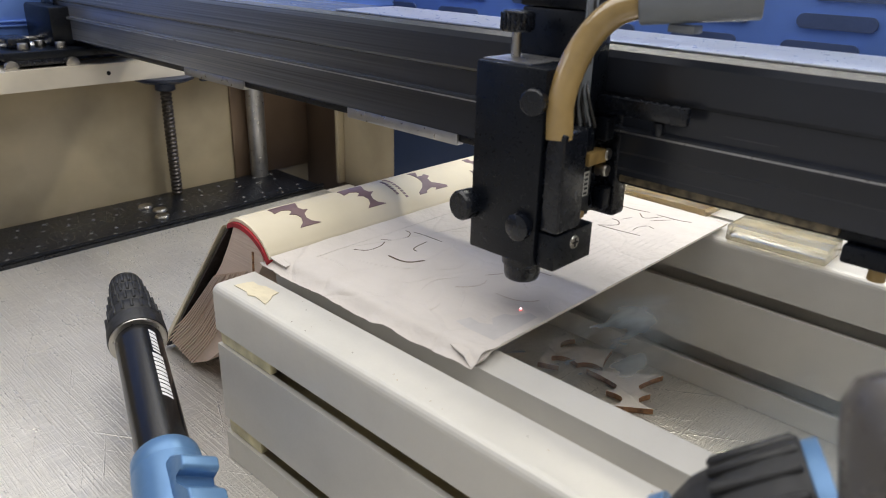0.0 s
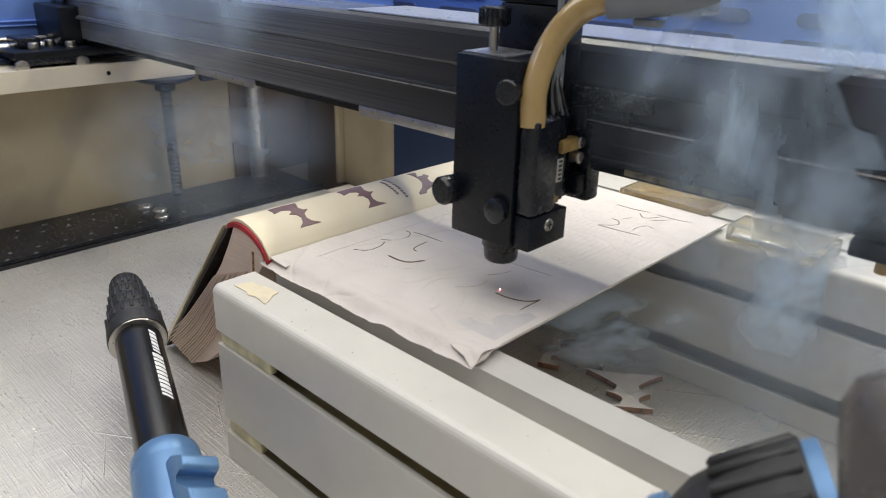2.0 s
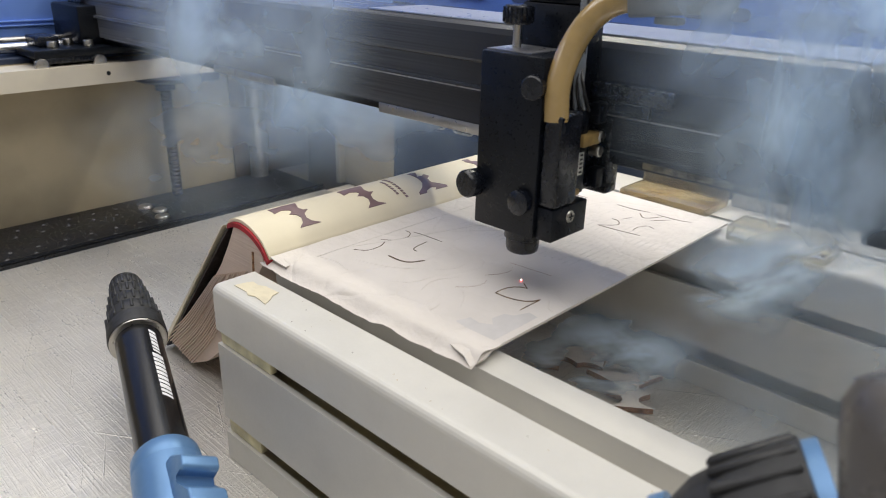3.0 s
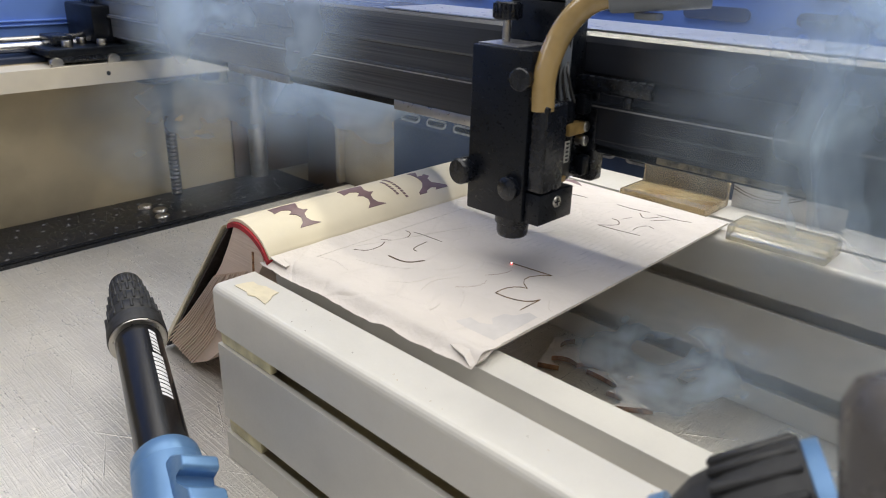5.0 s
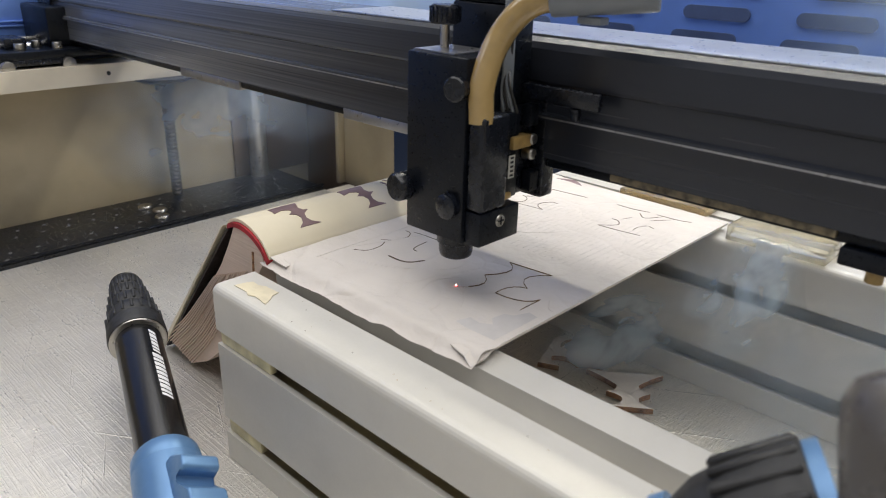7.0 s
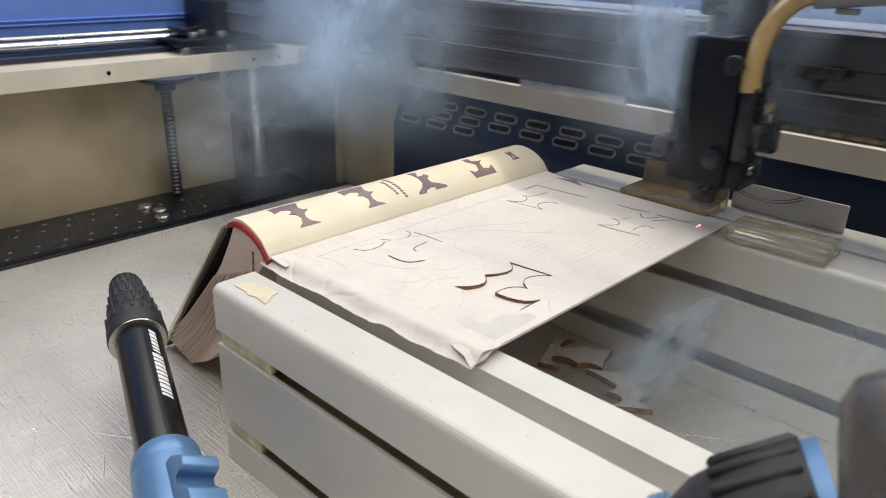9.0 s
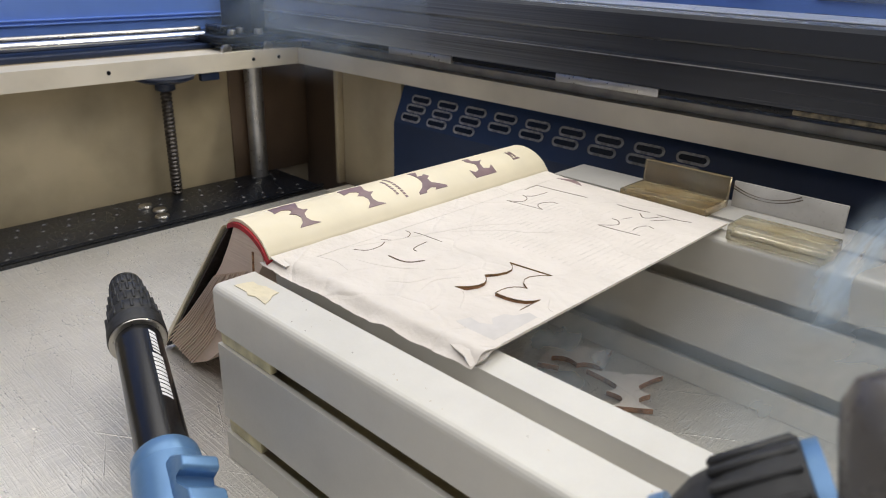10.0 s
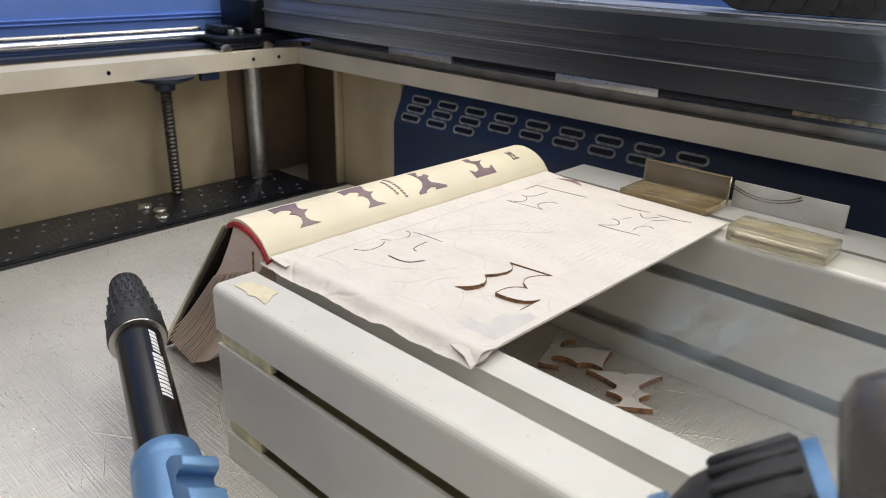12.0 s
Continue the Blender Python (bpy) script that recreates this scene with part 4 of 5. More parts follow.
for k in range(7):
    places.append((-BEND * math.cos(radians(-90 + 28 * k)) , 0.0075 + BEND + BEND * math.sin(radians(-90 + 28 * k)), 28 * k))
for k in range(16):
    places.append((0.0165 * (k + 1), 0.0075, 0))
for k, (x, z, lean) in enumerate(places):
    o = first_link if k == 0 else new("chain_link", first_link.data)
    o.parent = chain
    o.matrix_local = pose(x, 0.0480, z, 0, lean, 0)

# ---- laser head, built about its focus
HX, HY = -0.1518, 0.2061
head = thing("laser_head", "black laser cutting head with amber air hose", "laser head", (HX, HY, ZP))
block("head_body", (-0.0165, -0.0130, 0.0258), (0.0132, 0.0100, 0.0942), M["black"], head, 0.0009)
bm = bmesh.new()
lathe(bm, [(0.0056, 0.0146), (0.0064, 0.0152), (0.0068, 0.0168), (0.0070, 0.0205), (0.0078, 0.0210), (0.0078, 0.0262)], pose(0, -0.001, 0), 32)
part("nozzle", bm, M["satin"], head, "dark metal nozzle", True)
bm = bmesh.new()
lathe(bm, [(0.0050, 0.0143), (0.0056, 0.0147), (0.0056, 0.0152)], pose(0, -0.001, 0), 24)
part("nozzle_tip", bm, M["steel"], head, "worn metal nozzle tip", True)
bm = bmesh.new()
box(bm, (0.0134, -0.0118, 0.0395), (0.0212, 0.0030, 0.0748), 0.0016, 4)
part("air_module", bm, M["satin"], head, "glossy rounded black air module", True)
block("module_foot", (0.0134, -0.0115, 0.0262), (0.0208, 0.0115, 0.0392), M["black"], head, 0.0006)
ps = rod("foot_screw", (0.0206, 0.0002, 0.0345), (0.0213, 0.0002, 0.0345), 0.0026, M["steel"], head, 0.0023, 20, "cross-head steel screw")
for a, b in (((0.0212, -0.0014, 0.0342), (0.0215, 0.0018, 0.0348)), ((0.0212, -0.0001, 0.0329), (0.0215, 0.0005, 0.0361))):
    block("screw_recess", a, b, M["black"], ps, 0)
block("sensor_block", (0.0085, 0.0265, 0.0370), (0.0195, 0.0350, 0.0770), M["satin"], head, 0.0012)
block("sensor_mount", (0.0060, 0.0110, 0.0440), (0.0120, 0.0270, 0.0760), M["black"], head, 0.0008)
block("terminal_bracket", (0.0122, 0.0070, 0.0400), (0.0160, 0.0150, 0.0735), M["black"], head, 0.0006)
block("terminal_clip", (0.0130, 0.0095, 0.0590), (0.0180, 0.0210, 0.0640), M["glue"], head, 0.0008, "yellowed terminal clip")
block("terminal_label", (0.0162, 0.0090, 0.0480), (0.0166, 0.0125, 0.0570), M["pcb"], head, 0, "pale terminal strip")
for k in range(5):
    block("label_mark", (0.0165, 0.0098, 0.0488 + k * 0.0017), (0.0168, 0.0116, 0.0496 + k * 0.0017), M["black"], head, 0)
block("terminal_backing", (0.0100, 0.0032, 0.0395), (0.0138, 0.0262, 0.0745), M["satin"], head, 0.0008)
for y0, z0 in ((0.0046, 0.0655), (0.0180, 0.0670), (0.0205, 0.0405)):
    block("terminal_lug", (0.0139, y0, z0), (0.0185, y0 + 0.0055, z0 + 0.0085), M["black"], head, 0.0009)
block("wire_clip", (0.0130, 0.0040, 0.0400), (0.0172, 0.0110, 0.0425), M["glue"], head, 0.0005)
for z in (0.0557, 0.0617):
    rod("terminal_screw", (0.0140, 0.0215, z), (0.0185, 0.0215, z), 0.0026, M["steel"], head, 0.0022, 18, "round bright terminal screw", 0.0005)


def knob(name, c, d, r, length, mat, ribs=0, label=""):
    bm = bmesh.new()
    d = Vector(d).normalized()
    m = Matrix.Translation(Vector(c)) @ d.to_track_quat("Z", "Y").to_matrix().to_4x4()
    lathe(bm, [(r * 0.9, 0), (r, length * 0.1), (r, length * 0.88), (r * 0.88, length)], m, 32)
    ob = part(name, bm, mat, head, label, True)
    for k in range(ribs):
        a = k * math.tau / ribs
        bm = bmesh.new()
        box(bm, (-0.0003, -0.0003, length * 0.1), (0.0003, 0.0003, length * 0.9))
        for v in bm.verts:
            v.co = m @ (v.co + Vector((r * math.cos(a), r * math.sin(a), 0)))
        part("knurl", bm, mat, ob)
    return ob


knob("side_knob", (-0.0172, -0.0100, 0.0420), (-0.12, -1, 0), 0.0056, 0.0080, M["satin"])
knob("clamp_knob", (0.0072, -0.0128, 0.0400), (0, -1, 0), 0.0048, 0.0035, M["satin"])
knob("clamp_knob", (0.0098, -0.0128, 0.0838), (0.25, -1, 0), 0.0044, 0.0042, M["satin"])
rod("thumbscrew_stem", (-0.0100, 0.0000, 0.0940), (-0.0100, 0.0000, 0.1040), 0.0017, M["steel"], head, seg=16, label="steel thumbscrew stem")
knob("thumbscrew", (-0.0100, 0.0000, 0.1032), (0, 0, 1), 0.0055, 0.0068, M["satin"], 18, "knurled black thumbscrew")
block("top_plate", (-0.0155, -0.0105, 0.0943), (0.0050, 0.0090, 0.0947), M["wear"], head, 0, "bare bright top plate")
block("mount_column", (-0.0180, 0.0125, 0.0750), (0.0125, 0.0240, 0.1105), M["black"], head, 0.0008)
block("mount_cap", (-0.0190, 0.0122, 0.1107), (0.0135, 0.0243, 0.1180), M["black"], head, 0.0010)
block("mirror_mount", (-0.0150, 0.0110, 0.1182), (0.0080, 0.0250, 0.1500), M["satin"], head, 0.0015)
for x in (-0.0060, 0.0060):
    rod("adjuster", (x, 0.0100, 0.1150), (x, 0.0100, 0.1240), 0.0020, M["steel"], head, seg=14)
block("cable_strip", (0.0128, 0.0060, 0.0740), (0.0140, 0.0120, 0.1180), M["greyplastic"], head, 0.0004, "grey dusty cable strip")
bm = bmesh.new()
tube(bm, [(0.0168, -0.0085, 0.0720), (0.0160, -0.0080, 0.0840), (0.0175, -0.0050, 0.0960), (0.0210, -0.0005, 0.1060), (0.0265, 0.0045, 0.1125), (0.0350, 0.0110, 0.1155)], 0.0046, 18)
part("air_hose", bm, M["hose"], head, "bent amber plastic hose", True)
rod("hose_sleeve", (0.0305, 0.0085, 0.1150), (0.0620, 0.0240, 0.1185), 0.0070, M["greyplastic"], head, 0.0072, 20, "grey hose sleeve", 0.0008)
block("sleeve_tab", (0.0390, 0.0120, 0.1065), (0.0480, 0.0180, 0.1090), M["greyplastic"], head, 0.0006)
for k in range(4):
    bm = bmesh.new()
    o = k * 0.0012
    tube(bm, [(0.0150 + o, 0.0060 + o, 0.0735), (0.0140 + o, 0.0055, 0.0800 + o), (0.0130, 0.0070 + o, 0.0900), (0.0120 + o, 0.0085, 0.1050), (0.0125, 0.0100, 0.1200)], 0.0006, 8, 6)
    part("wire", bm, M["rubber"] if k % 2 else M["greyplastic"], head)
block("limit_bracket", (0.0120, 0.0185, 0.0768), (0.0470, 0.0215, 0.0830), M["satin"], head, 0.0010)
block("limit_tab", (0.0350, 0.0188, 0.0722), (0.0385, 0.0212, 0.0766), M["satin"], head, 0.0005)
bm = bmesh.new()
lathe(bm, [(0.0004, 0.0002), (0.00048, 0.0003), (0.0003, 0.0005)], None, 12)
dot = part("pointer_dot", bm, M["reddot"], head, "red pointer spot on the paper")
bm = bmesh.new()
lathe(bm, [(0.0003, 0.0006), (0.00035, 0.0007), (0.0002, 0.0009)], None, 10)
part("spark", bm, M["hotdot"], dot, "pale hot spark")

# ---- tripod
def view_point(x, y, depth):
    """A point by its slopes to the right and up of the line of sight, at that depth along it."""
    return Vector(EYE) + _eye.to_3x3() @ Vector((x * depth, y * depth, -depth))


tripod = thing("tripod", "black camera tripod with blue locks and rubber foot", "tripod", (0, 0, 0))


def leg():
    k = 0.78
    ring, lock = view_point(-0.4150, -0.1250, 0.45 * k), view_point(-0.3830, -0.2650, 0.379 * k)
    d = (lock - ring).normalized()
    foot = ring - d * 0.0697 * k
    m = Matrix.Translation(foot) @ d.to_track_quat("Z", "Y").to_matrix().to_4x4() @ Matrix.Scale(k, 4)
    t = tripod
    bm = bmesh.new()
    prof = [(0.003, -0.0005), (0.0080, 0.0), (0.0100, 0.0025)]
    for i in range(4):
        h, r = 0.0035 + i * 0.0135, 0.0098 + i * 0.0020
        prof += [(r - 0.0008, h), (r, h + 0.0015), (r + 0.0006, h + 0.0105), (r - 0.0006, h + 0.0125)]
    prof += [(0.0172, 0.0580), (0.0176, 0.0680), (0.0172, 0.0700), (0.0136, 0.0704)]
    lathe(bm, prof, m, 40)
    ft = part("rubber_foot", bm, M["rubber"], t, "ribbed black rubber twist foot", True)
    for i in range(4):
        for j in range(18):
            a = (j + 0.5 * (i % 2)) * math.tau / 18
            r = 0.0099 + i * 0.0020
            bm = bmesh.new()
            box(bm, (-0.0008, -0.0010, 0.0050 + i * 0.0135), (0.0011, 0.0010, 0.0143 + i * 0.0135), 0.0005, 1)
            for v in bm.verts:
                v.co = m @ (Matrix.Rotation(a, 3, "Z") @ (v.co + Vector((r, 0, 0))))
            part("grip_rib", bm, M["rubber"], ft, "", True)
    bm = bmesh.new()
    lathe(bm, [(0.0138, 0.0697), (0.0166, 0.0700), (0.0169, 0.0706), (0.0166, 0.0712), (0.0150, 0.0713)], m, 40)
    part("collar", bm, M["steel"], t, "thin bright metal collar", True)
    bm = bmesh.new()
    lathe(bm, [(0.0135, 0.0680), (0.0135, 0.1860)], m, 48)
    part("leg_tube", bm, M["tube"], t, "black enamelled tube", True)
    bm = bmesh.new()
    lathe(bm, [(0.0136, 0.1740), (0.0158, 0.1743), (0.0168, 0.1760), (0.0174, 0.1850), (0.0170, 0.1856), (0.0177, 0.1862), (0.0180, 0.2500), (0.0170, 0.2520)], m, 48)
    lk = part("leg_lock", bm, M["bluelock"], t, "blue anodised leg lock", True)
    # the lock's wing, on the side towards the frame
    right = _eye.to_3x3() @ Vector((0.75, -0.1, 1.0))
    side_v = (m.to_3x3().inverted() @ right)
    a0 = math.atan2(side_v.y, side_v.x)
    spin = Matrix.Rotation(a0, 4, "Z")
    bm = bmesh.new()
    outline = [(x, z + 0.0195) for x, z in ((0.010, 0.1765), (0.0175, 0.1755), (0.0205, 0.1765), (0.0290, 0.1850), (0.0300, 0.1870), (0.0292, 0.1920), (0.0265, 0.1930), (0.0205, 0.1895), (0.0195, 0.1950), (0.0290, 0.2060), (0.0280, 0.2300), (0.010, 0.2300))]
    lo = [bm.verts.new((x, -0.0090, z)) for x, z in outline]
    hi = [bm.verts.new((x, 0.0090, z)) for x, z in outline]
    n = len(outline)
    for i in range(n):
        bm.faces.new((lo[i], lo[(i + 1) % n], hi[(i + 1) % n], hi[i]))
    bm.faces.new(lo[::-1]), bm.faces.new(hi)
    bmesh.ops.bevel(bm, geom=bm.edges[:], offset=0.0011, segments=3, profile=0.5, affect="EDGES")
    for v in bm.verts:
        v.co = m @ (spin @ v.co)
    part("lock_wing", bm, M["bluelock"], t, "ridged blue locking lever", True)
    # plain bars where the maker's mark is printed
    front_v = m.to_3x3().inverted() @ (_eye.to_3x3() @ Vector((0.92, 0.0, 1.0)))
    a0 = math.atan2(front_v.y, front_v.x)
    random.seed(8)
    for z0, z1, wide in ((0.0790, 0.1010, 0.0042), (0.1030, 0.1420, 0.0062)):
        z = z0
        while z < z1:
            w = random.uniform(0.0024, 0.0040)
            bm = bmesh.new()
            cols = 5
            rows = []
            for i in range(cols):
                u = i / (cols - 1)
                ang = a0 + (u - 0.5) * wide / 0.0136
                sl = u * 0.0022
                rows.append((bm.verts.new(m @ Vector((0.01365 * math.cos(ang), 0.01365 * math.sin(ang), z - sl))), bm.verts.new(m @ Vector((0.01365 * math.cos(ang), 0.01365 * math.sin(ang), min(z + w, z1) - sl)))))
            for p, q in zip(rows, rows[1:]):
                bm.faces.new((p[0], q[0], q[1], p[1]))
            part("mark_bar", bm, M["white"], t, "plain white bar of lettering")
            z += w + 0.0009
    return t


leg()


def near_lock():
    """The tripod's other lock, close before the lens, and the post that carries it down to the bed."""
    a, b = view_point(0.340, -0.425, 0.150), view_point(0.545, -0.400, 0.140)
    d = (b - a).normalized()
    t = tripod
    m = Matrix.Translation(a) @ d.to_track_quat("Z", "Y").to_matrix().to_4x4()
    n = (b - a).length
    bm = bmesh.new()
    lathe(bm, [(0.0080, -0.0030), (0.0125, -0.0015), (0.0162, 0.0040), (0.0188, 0.0120), (0.0205, n * 0.75), (0.0207, n * 0.92), (0.0190, n * 0.93)], m, 40)
    g = part("rubber_grip", bm, M["rubber"], t, "ribbed black rubber grip", True)
    for j in range(22):
        ang = j * math.tau / 22
        bm = bmesh.new()
        box(bm, (-0.0008, -0.0011, 0.0080), (0.0010, 0.0011, n * 0.9), 0.0006, 1)
        for v in bm.verts:
            f = 0.0172 + 0.0033 * min(1, v.co.z / (n * 0.75))
            v.co = m @ (Matrix.Rotation(ang, 3, "Z") @ Vector((v.co.x + f, v.co.y, v.co.z)))
        part("grip_rib", bm, M["rubber"], g, "", True)
    bm = bmesh.new()
    lathe(bm, [(0.0100, -0.0062), (0.0138, -0.0055), (0.0142, -0.0020), (0.0100, -0.0012)], m, 40)
    part("end_ring", bm, M["bluelock"], t, "blue anodised ring", True)
    bm = bmesh.new()
    lathe(bm, [(0.0130, n * 0.925), (0.0196, n * 0.930), (0.0198, n * 1.04), (0.0150, n * 1.05)], m, 40)
    part("lock_ring", bm, M["bluelock"], t, "blue anodised ring", True)
    p, q = view_point(0.655, -0.172, 0.112), view_point(0.655, -1.70, 0.112)
    down = Matrix.Translation(p) @ (q - p).to_track_quat("Z", "Y").to_matrix().to_4x4()
    h = (q - p).length
    bm = bmesh.new()
    lathe(bm, [(0.0060, 0.0), (0.0090, 0.0012), (0.0112, 0.0050), (0.0116, 0.0100), (0.0116, h - 0.002), (0.0100, h)], down, 36)
    part("post", bm, M["postgrey"], t, "dark grey post", True)


near_lock()
# ---- smoke: thin rigid wisps that drift
def smoke_material(name, strength, scale, seed, fill):
    m = bpy.data.materials.new(name)
    m.use_nodes = True
    n, l = m.node_tree.nodes, m.node_tree.links
    n.clear()
    out = n.new("ShaderNodeOutputMaterial")
    tc = n.new("ShaderNodeTexCoord")
    ball = n.new("ShaderNodeTexGradient")
    ball.gradient_type = "SPHERICAL"
    l.new(tc.outputs["Object"], ball.inputs[0])
    warp = n.new("ShaderNodeTexNoise")
    warp.noise_dimensions = "4D"
    warp.inputs["Scale"].default_value, warp.inputs["W"].default_value = scale, seed
    warp.inputs["Detail"].default_value, warp.inputs["Distortion"].default_value = 3.5, 0.35
    l.new(tc.outputs["Object"], warp.inputs["Vector"])
    r = n.new("ShaderNodeMapRange")
    r.interpolation_type = "SMOOTHSTEP"
    r.inputs[1].default_value, r.inputs[2].default_value = 0.33, 0.66
    l.new(warp.outputs[0], r.inputs[0])
    soft = n.new("ShaderNodeMapRange")
    soft.interpolation_type = "SMOOTHSTEP"
    soft.inputs[1].default_value, soft.inputs[2].default_value = 0.06, 0.70
    l.new(ball.outputs["Fac"], soft.inputs[0])
    base = n.new("ShaderNodeMath")
    base.operation = "MULTIPLY_ADD"
    base.inputs[1].default_value, base.inputs[2].default_value = 1 - fill, fill
    l.new(r.outputs[0], base.inputs[0])
    a = n.new("ShaderNodeMath")
    a.operation = "MULTIPLY"
    l.new(base.outputs[0], a.inputs[0]), l.new(soft.outputs[0], a.inputs[1])
    b = n.new("ShaderNodeMath")
    b.operation = "MULTIPLY"
    b.inputs[1].default_value = strength
    l.new(a.outputs[0], b.inputs[0])
    clear = n.new("ShaderNodeBsdfTransparent")
    d = n.new("ShaderNodeBsdfDiffuse")
    d.inputs["Color"].default_value = (0.66, 0.82, 1.0, 1)
    t = n.new("ShaderNodeBsdfTranslucent")
    t.inputs["Color"].default_value = (0.66, 0.82, 1.0, 1)
    half = n.new("ShaderNodeMixShader")
    half.inputs[0].default_value = 0.5
    l.new(d.outputs[0], half.inputs[1]), l.new(t.outputs[0], half.inputs[2])
    mix = n.new("ShaderNodeMixShader")
    l.new(b.outputs[0], mix.inputs[0]), l.new(clear.outputs[0], mix.inputs[1]), l.new(half.outputs[0], mix.inputs[2])
    l.new(mix.outputs[0], out.inputs[0])
    return m


def wisp_mesh(seed, sheets):
    """Curled round sheets that cross, one unit in radius."""
    random.seed(seed)
    bm = bmesh.new()
    for k in range(sheets):
        turn = Euler((random.uniform(-0.3, 0.3), random.uniform(-0.3, 0.3), random.uniform(0.4, 0.8) + k * 0.5)).to_matrix()
        rings = []
        for i in range(1, 11):
            r = i / 10
            ring = []
            for j in range(36):
                u, v = r * math.cos(j * math.tau / 36), r * math.sin(j * math.tau / 36)
                ring.append(bm.verts.new(turn @ Vector((u, 0.13 * math.sin(2.6 * u + k) * math.cos(1.9 * v) + 0.05 * math.sin(3.1 * v + seed), v))))
            rings.append(ring)
        bm.faces.new(rings[0])
        for p, q in zip(rings, rings[1:]):
            for j in range(36):
                bm.faces.new((p[j], p[(j + 1) % 36], q[(j + 1) % 36], q[j]))
    me = bpy.data.meshes.new("smoke_wisp")
    bmesh.ops.recalc_face_normals(bm, faces=bm.faces[:])
    for f in bm.faces:
        f.smooth = True
    bm.to_mesh(me)
    bm.free()
    return me


scene.cycles.transparent_max_bounces = 24
SMOKE = []


def wisp(seed, size, strength, rows, scale=2.3, fill=0.16, sheets=1):
    """rows: seconds, x, y, z. The wisp turns slowly as it drifts."""
    me = wisp_mesh(seed, sheets)
    me.materials.append(smoke_material("thin_smoke", strength, scale, seed * 1.7, fill))
    ob = new("smoke_wisp", me)
    ob.scale = size
    tagged(ob, "thin drifting wisp of bluish white smoke", "smoke", "wisps of smoke", "stuff")
    SMOKE.append((ob, rows, seed))


# cloud over the back corner: blows in twice, thins, and comes again as the beam leaves
wisp(41, (0.21, 0.07, 0.10), 0.66, [(0, -0.56, 0.36, 0.36), (0.4, -0.53, 0.34, 0.22), (0.8, -0.50, 0.33, 0.13), (1.3, -0.46, 0.35, 0.15), (1.9, -0.44, 0.42, 0.30), (2.2, -0.52, 0.36, 0.20), (2.6, -0.45, 0.33, 0.13), (3.2, -0.42, 0.34, 0.13), (5.2, -0.44, 0.35, 0.14), (7.0, -0.44, 0.40, 0.20), (8.8, -0.42, 0.36, 0.16), (9.4, -0.36, 0.42, 0.18), (10.0, -0.34, 0.60, 0.34), (12, -0.30, 0.75, 0.45)], 1.6, 0.30, 2)
wisp(42, (0.13, 0.05, 0.08), 0.62, [(0, -0.40, 0.16, 0.30), (0.5, -0.40, 0.19, 0.20), (0.9, -0.36, 0.20, 0.165), (1.5, -0.30, 0.20, 0.22), (2.1, -0.40, 0.20, 0.22), (2.5, -0.38, 0.20, 0.165), (3.1, -0.33, 0.20, 0.19), (5.0, -0.34, 0.20, 0.20), (6.0, -0.32, 0.20, 0.28), (8.4, -0.40, 0.28, 0.20), (8.9, -0.40, 0.33, 0.16), (9.6, -0.36, 0.42, 0.20), (10.4, -0.34, 0.62, 0.36), (12, -0.30, 0.70, 0.45)], 1.8, 0.25, 2)
wisp(46, (0.16, 0.06, 0.08), 0.42, [(0, -0.62, 0.24, -0.09), (0.5, -0.56, 0.23, 0.02), (1.0, -0.52, 0.24, 0.08), (2.6, -0.46, 0.25, 0.08), (5.0, -0.50, 0.26, 0.09), (9.0, -0.46, 0.30, 0.10), (10.5, -0.44, 0.40, 0.26), (12, -0.42, 0.60, 0.40)], 1.8, 0.25)
# cloud beside the head, before the beam
wisp(43, (0.105, 0.05, 0.105), 0.85, [(0, -0.01, 0.28, 0.40), (1.2, -0.02, 0.27, 0.34), (1.7, -0.065, 0.245, 0.225), (2.0, -0.075, 0.24, 0.190), (2.4, -0.055, 0.245, 0.215), (3.0, -0.065, 0.245, 0.195), (3.4, -0.06, 0.25, 0.20), (4.4, -0.04, 0.26, 0.25), (5.4, -0.03, 0.26, 0.25), (7.0, 0.02, 0.28, 0.38), (12, 0.06, 0.40, 0.48)], 2.5, 0.14, 2)
wisp(47, (0.12, 0.05, 0.08), 0.66, [(0, 0.0, 0.30, 0.36), (0.9, -0.08, 0.25, 0.20), (1.6, -0.04, 0.26, 0.18), (2.4, -0.02, 0.27, 0.19), (3.2, -0.06, 0.25, 0.17), (5.0, -0.05, 0.26, 0.17), (6.0, -0.02, 0.28, 0.19), (7.2, -0.02, 0.30, 0.20), (9.2, -0.16, 0.34, 0.19), (9.6, -0.14, 0.35, 0.19), (10.2, -0.10, 0.36, 0.34), (12, -0.06, 0.40, 0.42)], 2.0, 0.2, 2)
wisp(44, (0.17, 0.05, 0.09), 0.45, [(0, -0.14, 0.58, 0.26), (2.2, -0.12, 0.52, 0.24), (4.8, -0.12, 0.50, 0.23), (7, -0.12, 0.52, 0.25), (8.8, -0.16, 0.46, 0.20), (10, -0.12, 0.50, 0.25), (12, -0.10, 0.60, 0.34)], 2.0, 0.25, 2)
# thin haze over the cutting area
wisp(45, (0.13, 0.09, 0.06), 0.34, [(0, -0.02, 0.33, 0.02), (1.5, -0.05, 0.30, 0.05), (3, -0.05, 0.29, 0.06), (6, -0.04, 0.30, 0.05), (9.5, -0.06, 0.30, 0.06), (12, -0.04, 0.31, 0.05)], 2.0, 0.4)
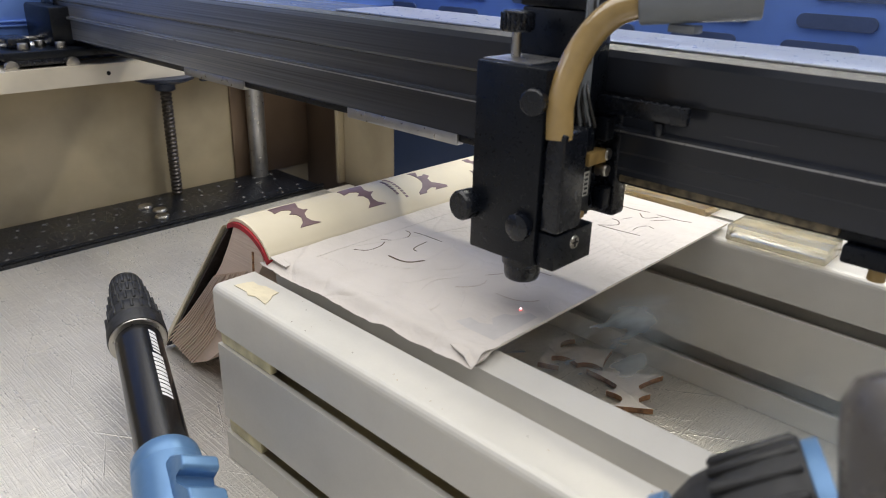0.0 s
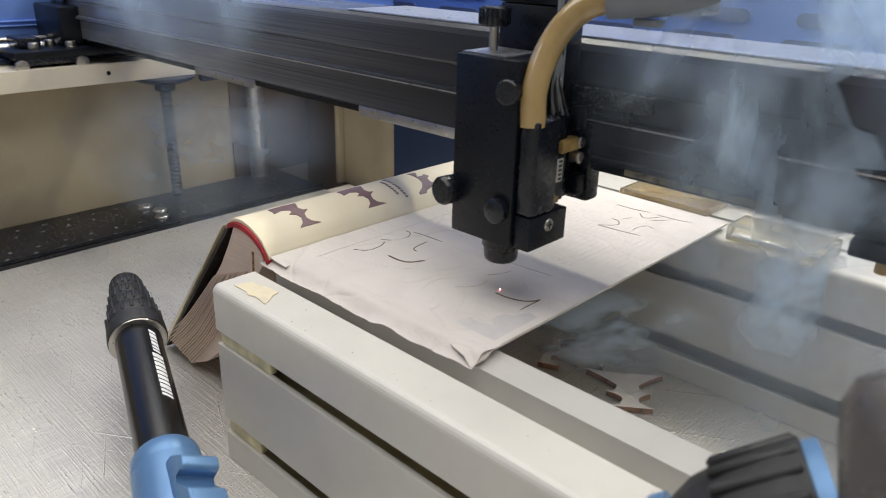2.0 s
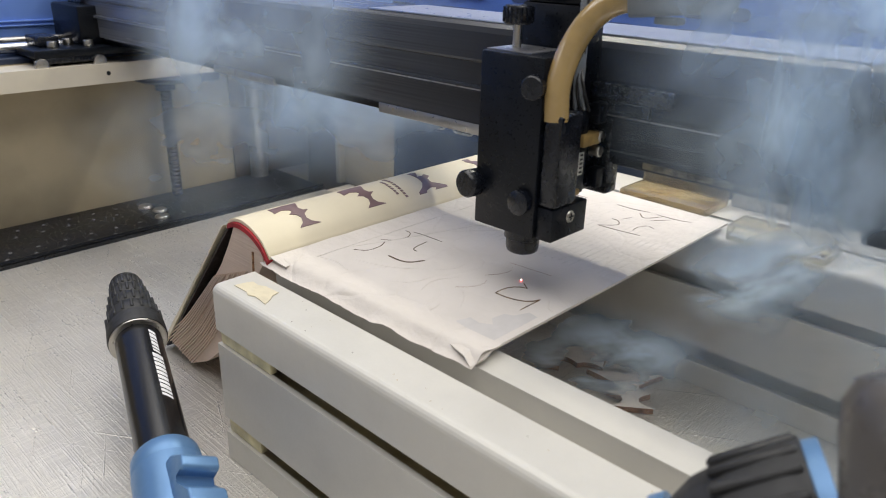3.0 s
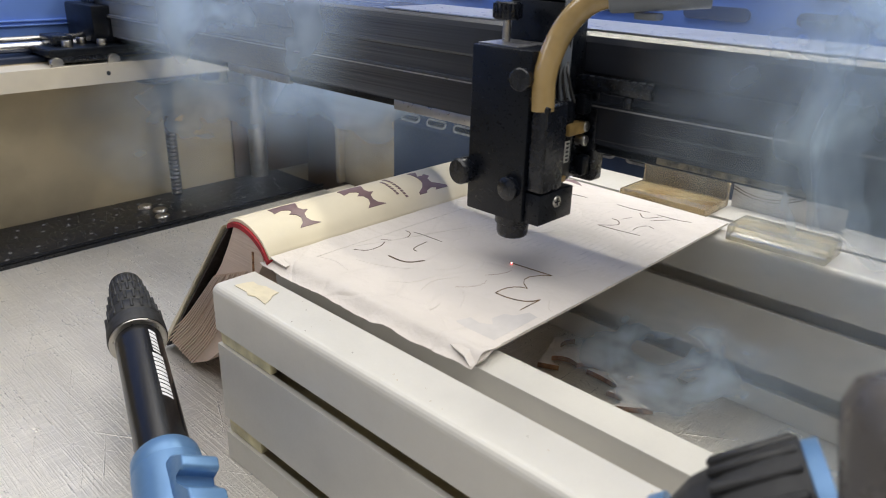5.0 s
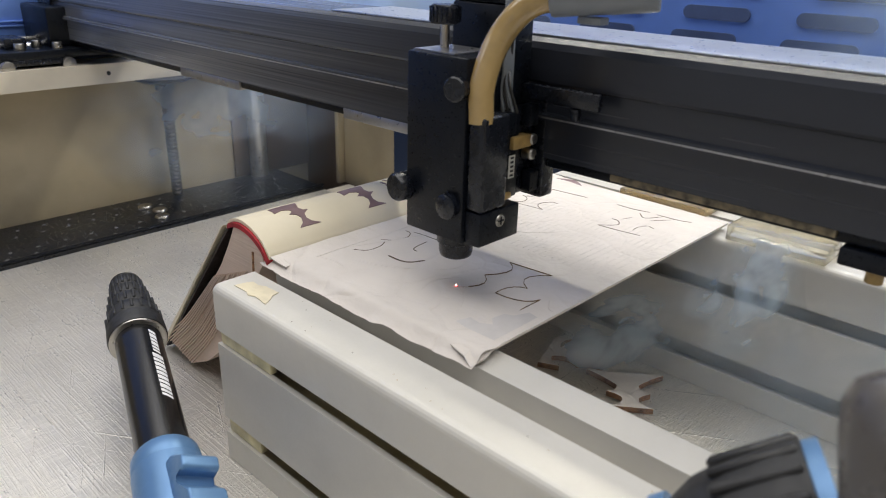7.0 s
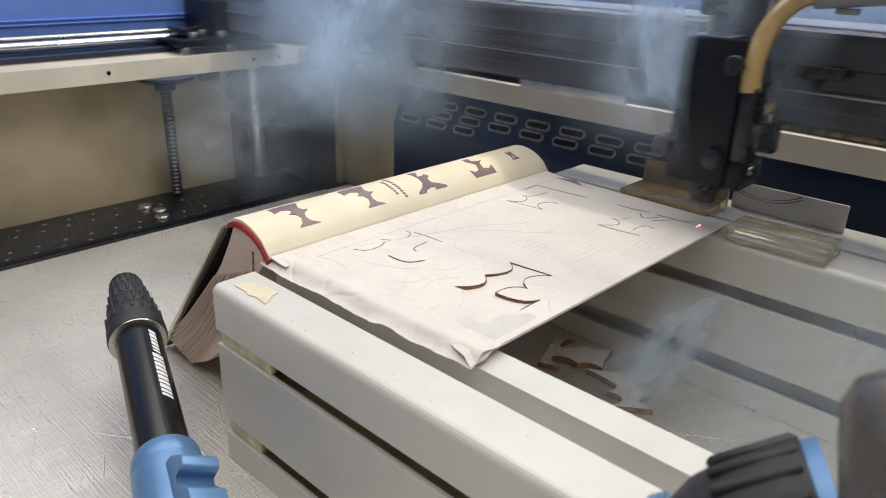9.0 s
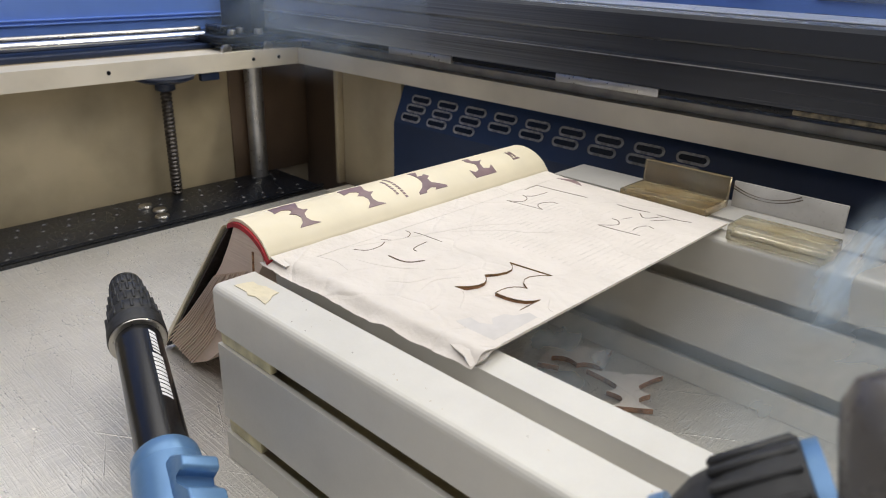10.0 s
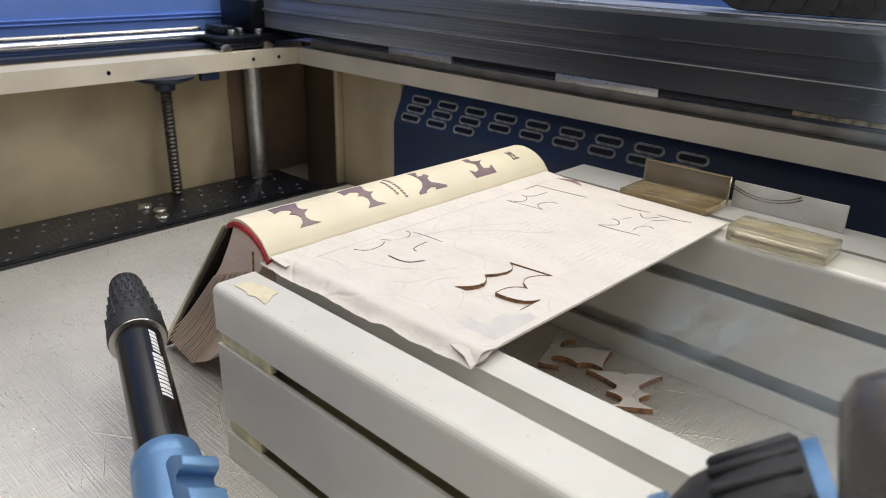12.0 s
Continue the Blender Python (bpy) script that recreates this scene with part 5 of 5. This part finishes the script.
# puffs that come out from under the page, cross the bed and rise
for k, t0 in enumerate((-0.5, 0.6, 1.5, 2.5, 4.2, 5.6, 6.6, 8.3, 9.6, 10.9)):
    dx, dy = 0.012 * math.sin(k * 2.1), 0.02 * math.sin(k * 1.3)
    path = [(-0.9, -0.25, 0.29, -0.06), (0.0, -0.19, 0.285, 0.035), (0.5, -0.155, 0.29, 0.040), (1.0, -0.120, 0.305, 0.055), (1.7, -0.080, 0.335, 0.095), (2.6, -0.050, 0.400, 0.190), (3.6, -0.06, 0.46, 0.300), (4.6, -0.08, 0.50, 0.42)]
    rows = [(t0 + t, x + dx, y + dy, z) for t, x, y, z in path]
    wisp(20 + k, (0.062, 0.050, 0.044), (0.6, 0.85, 0.95, 1.0, 0.8, 0.55, 0.5, 0.75, 0.38, 0.32)[k], rows, 1.9, 0.08)


# ---- room that closes the place
for nm, a, b, mt, lab in (("wall_room_north", (-3, 2.4, -0.9), (3, 2.5, 2.5), "wallpaint", "grey workshop wall"), ("wall_room_south", (-3, -3.0, -0.9), (3, -2.9, 2.5), "wallpaint", "grey workshop wall"),
                          ("wall_room_west", (-3.1, -3, -0.9), (-3, 2.5, 2.5), "wallpaint", "grey workshop wall"), ("wall_room_east", (3, -3, -0.9), (3.1, 2.5, 2.5), "wallpaint", "grey workshop wall"),
                          ("ceiling", (-3.1, -3, 2.5), (3.1, 2.5, 2.6), "wallpaint", "grey workshop ceiling"), ("floor_room", (-3.1, -3, -1.0), (3.1, 2.5, -0.9), "concrete", "grey workshop floor")):
    bm = bmesh.new()
    box(bm, a, b)
    structure(nm, bm, M[mt], lab, nm.split("_")[0], False)


# ---- what moves
HEAD_ROWS = [(0.0, -0.1518, 0.2061), (0.2, -0.1518, 0.2082), (0.4, -0.1518, 0.2140), (0.6, -0.1519, 0.2182), (0.8, -0.1527, 0.2181), (1.0, -0.1535, 0.2158), (1.2, -0.1581, 0.2116),
             (1.4, -0.1600, 0.2112), (1.6, -0.1650, 0.2110), (1.8, -0.1685, 0.2103), (2.0, -0.1683, 0.2136), (2.2, -0.1663, 0.2195), (2.4, -0.1623, 0.2226), (2.6, -0.1621, 0.2233),
             (2.8, -0.1641, 0.2238), (3.0, -0.1682, 0.2273), (3.2, -0.1690, 0.2310), (3.6, -0.1660, 0.2375), (4.0, -0.1622, 0.2414), (4.4, -0.1740, 0.2405), (4.8, -0.1847, 0.2382), (5.0, -0.1823, 0.2382),
             (5.2, -0.1786, 0.2325), (5.4, -0.1786, 0.2264), (5.6, -0.1829, 0.2217), (5.8, -0.1843, 0.2216), (6.0, -0.1836, 0.2205), (6.2, -0.1801, 0.2188), (6.4, -0.1779, 0.2145), (6.6, -0.1782, 0.2096),
             (6.8, -0.1815, 0.2050), (7.0, -0.1835, 0.2036), (7.2, -0.1830, 0.2028), (7.7, -0.1680, 0.2042), (8.2, -0.1522, 0.2061), (8.6, -0.1515, 0.2160), (8.7, -0.1508, 0.2400), (8.8, -0.1498, 0.2750), (8.9, -0.1481, 0.3130),
             (9.0, -0.1470, 0.3465), (9.1, -0.1450, 0.3715), (9.2, -0.1430, 0.3840), (9.3, -0.1404, 0.3850), (9.4, -0.1316, 0.3850), (9.5, -0.1150, 0.3850), (9.6, -0.0860, 0.3850), (9.8, -0.0050, 0.3850),
             (10.0, 0.0900, 0.3850), (10.3, 0.1700, 0.3850), (10.6, 0.1900, 0.3850), (12.0, 0.1900, 0.3850)]


def motions():
    walk(head, [(t, pose(x, y, ZP)) for t, x, y in HEAD_ROWS])
    walk(gantry, [(t, pose(0, y, 0)) for t, x, y in HEAD_ROWS])
    up = [(0.0, 0.12), (9.6, 0.12), (9.9, 0.085), (10.2, 0.024), (10.5, 0.002), (10.8, 0.0), (12.0, 0.0)]
    ys = [(t, y) for t, x, y in HEAD_ROWS]
    walk(chain, [(t, pose(-0.170, y, 0.1915 + 0.12)) for t, y in ys if t < 9.55] + [(t, pose(-0.170 + 0.4 * h, 0.3850, 0.1915 + h)) for t, h in up[1:]])
    low, high = pose(0, 0, ZP - 0.0015), pose(0, 0, ZP + 0.00025)
    for ob, t in cut_pieces:
        walk(ob, [(0, low), (max(0.05, t - 0.1), low), (t + 0.1, high), (12, high)])
    for ob, rows, seed in SMOKE:
        base = ob.scale.copy()
        keep = [r for r in rows if 0 < r[0] < 12]

        def at(t):
            if t <= rows[0][0]:
                return rows[0][1:]
            for p, q in zip(rows, rows[1:]):
                if p[0] <= t <= q[0]:
                    f = (t - p[0]) / (q[0] - p[0])
                    return tuple(a + (b - a) * f for a, b in zip(p[1:], q[1:]))
            return rows[-1][1:]
        walk(ob, [(t, pose(*at(t), 0, 0, (14 * math.sin(seed) + 1.5 * t))) for t in [0.0] + [r[0] for r in keep] + [12.0]])
        ob.scale = base
    px, py = -0.168, 0.240
    walk(plug, [(0, pose(px, py, ZP)), (8.2, pose(px, py, ZP)), (8.5, pose(px, py, ZP - 0.0001, 1.4, -0.3)), (9.2, pose(px, py, ZP - 0.0002, 1.9, -0.4)), (12, pose(px, py, ZP - 0.0003, 2.1, -0.4))])


motions()
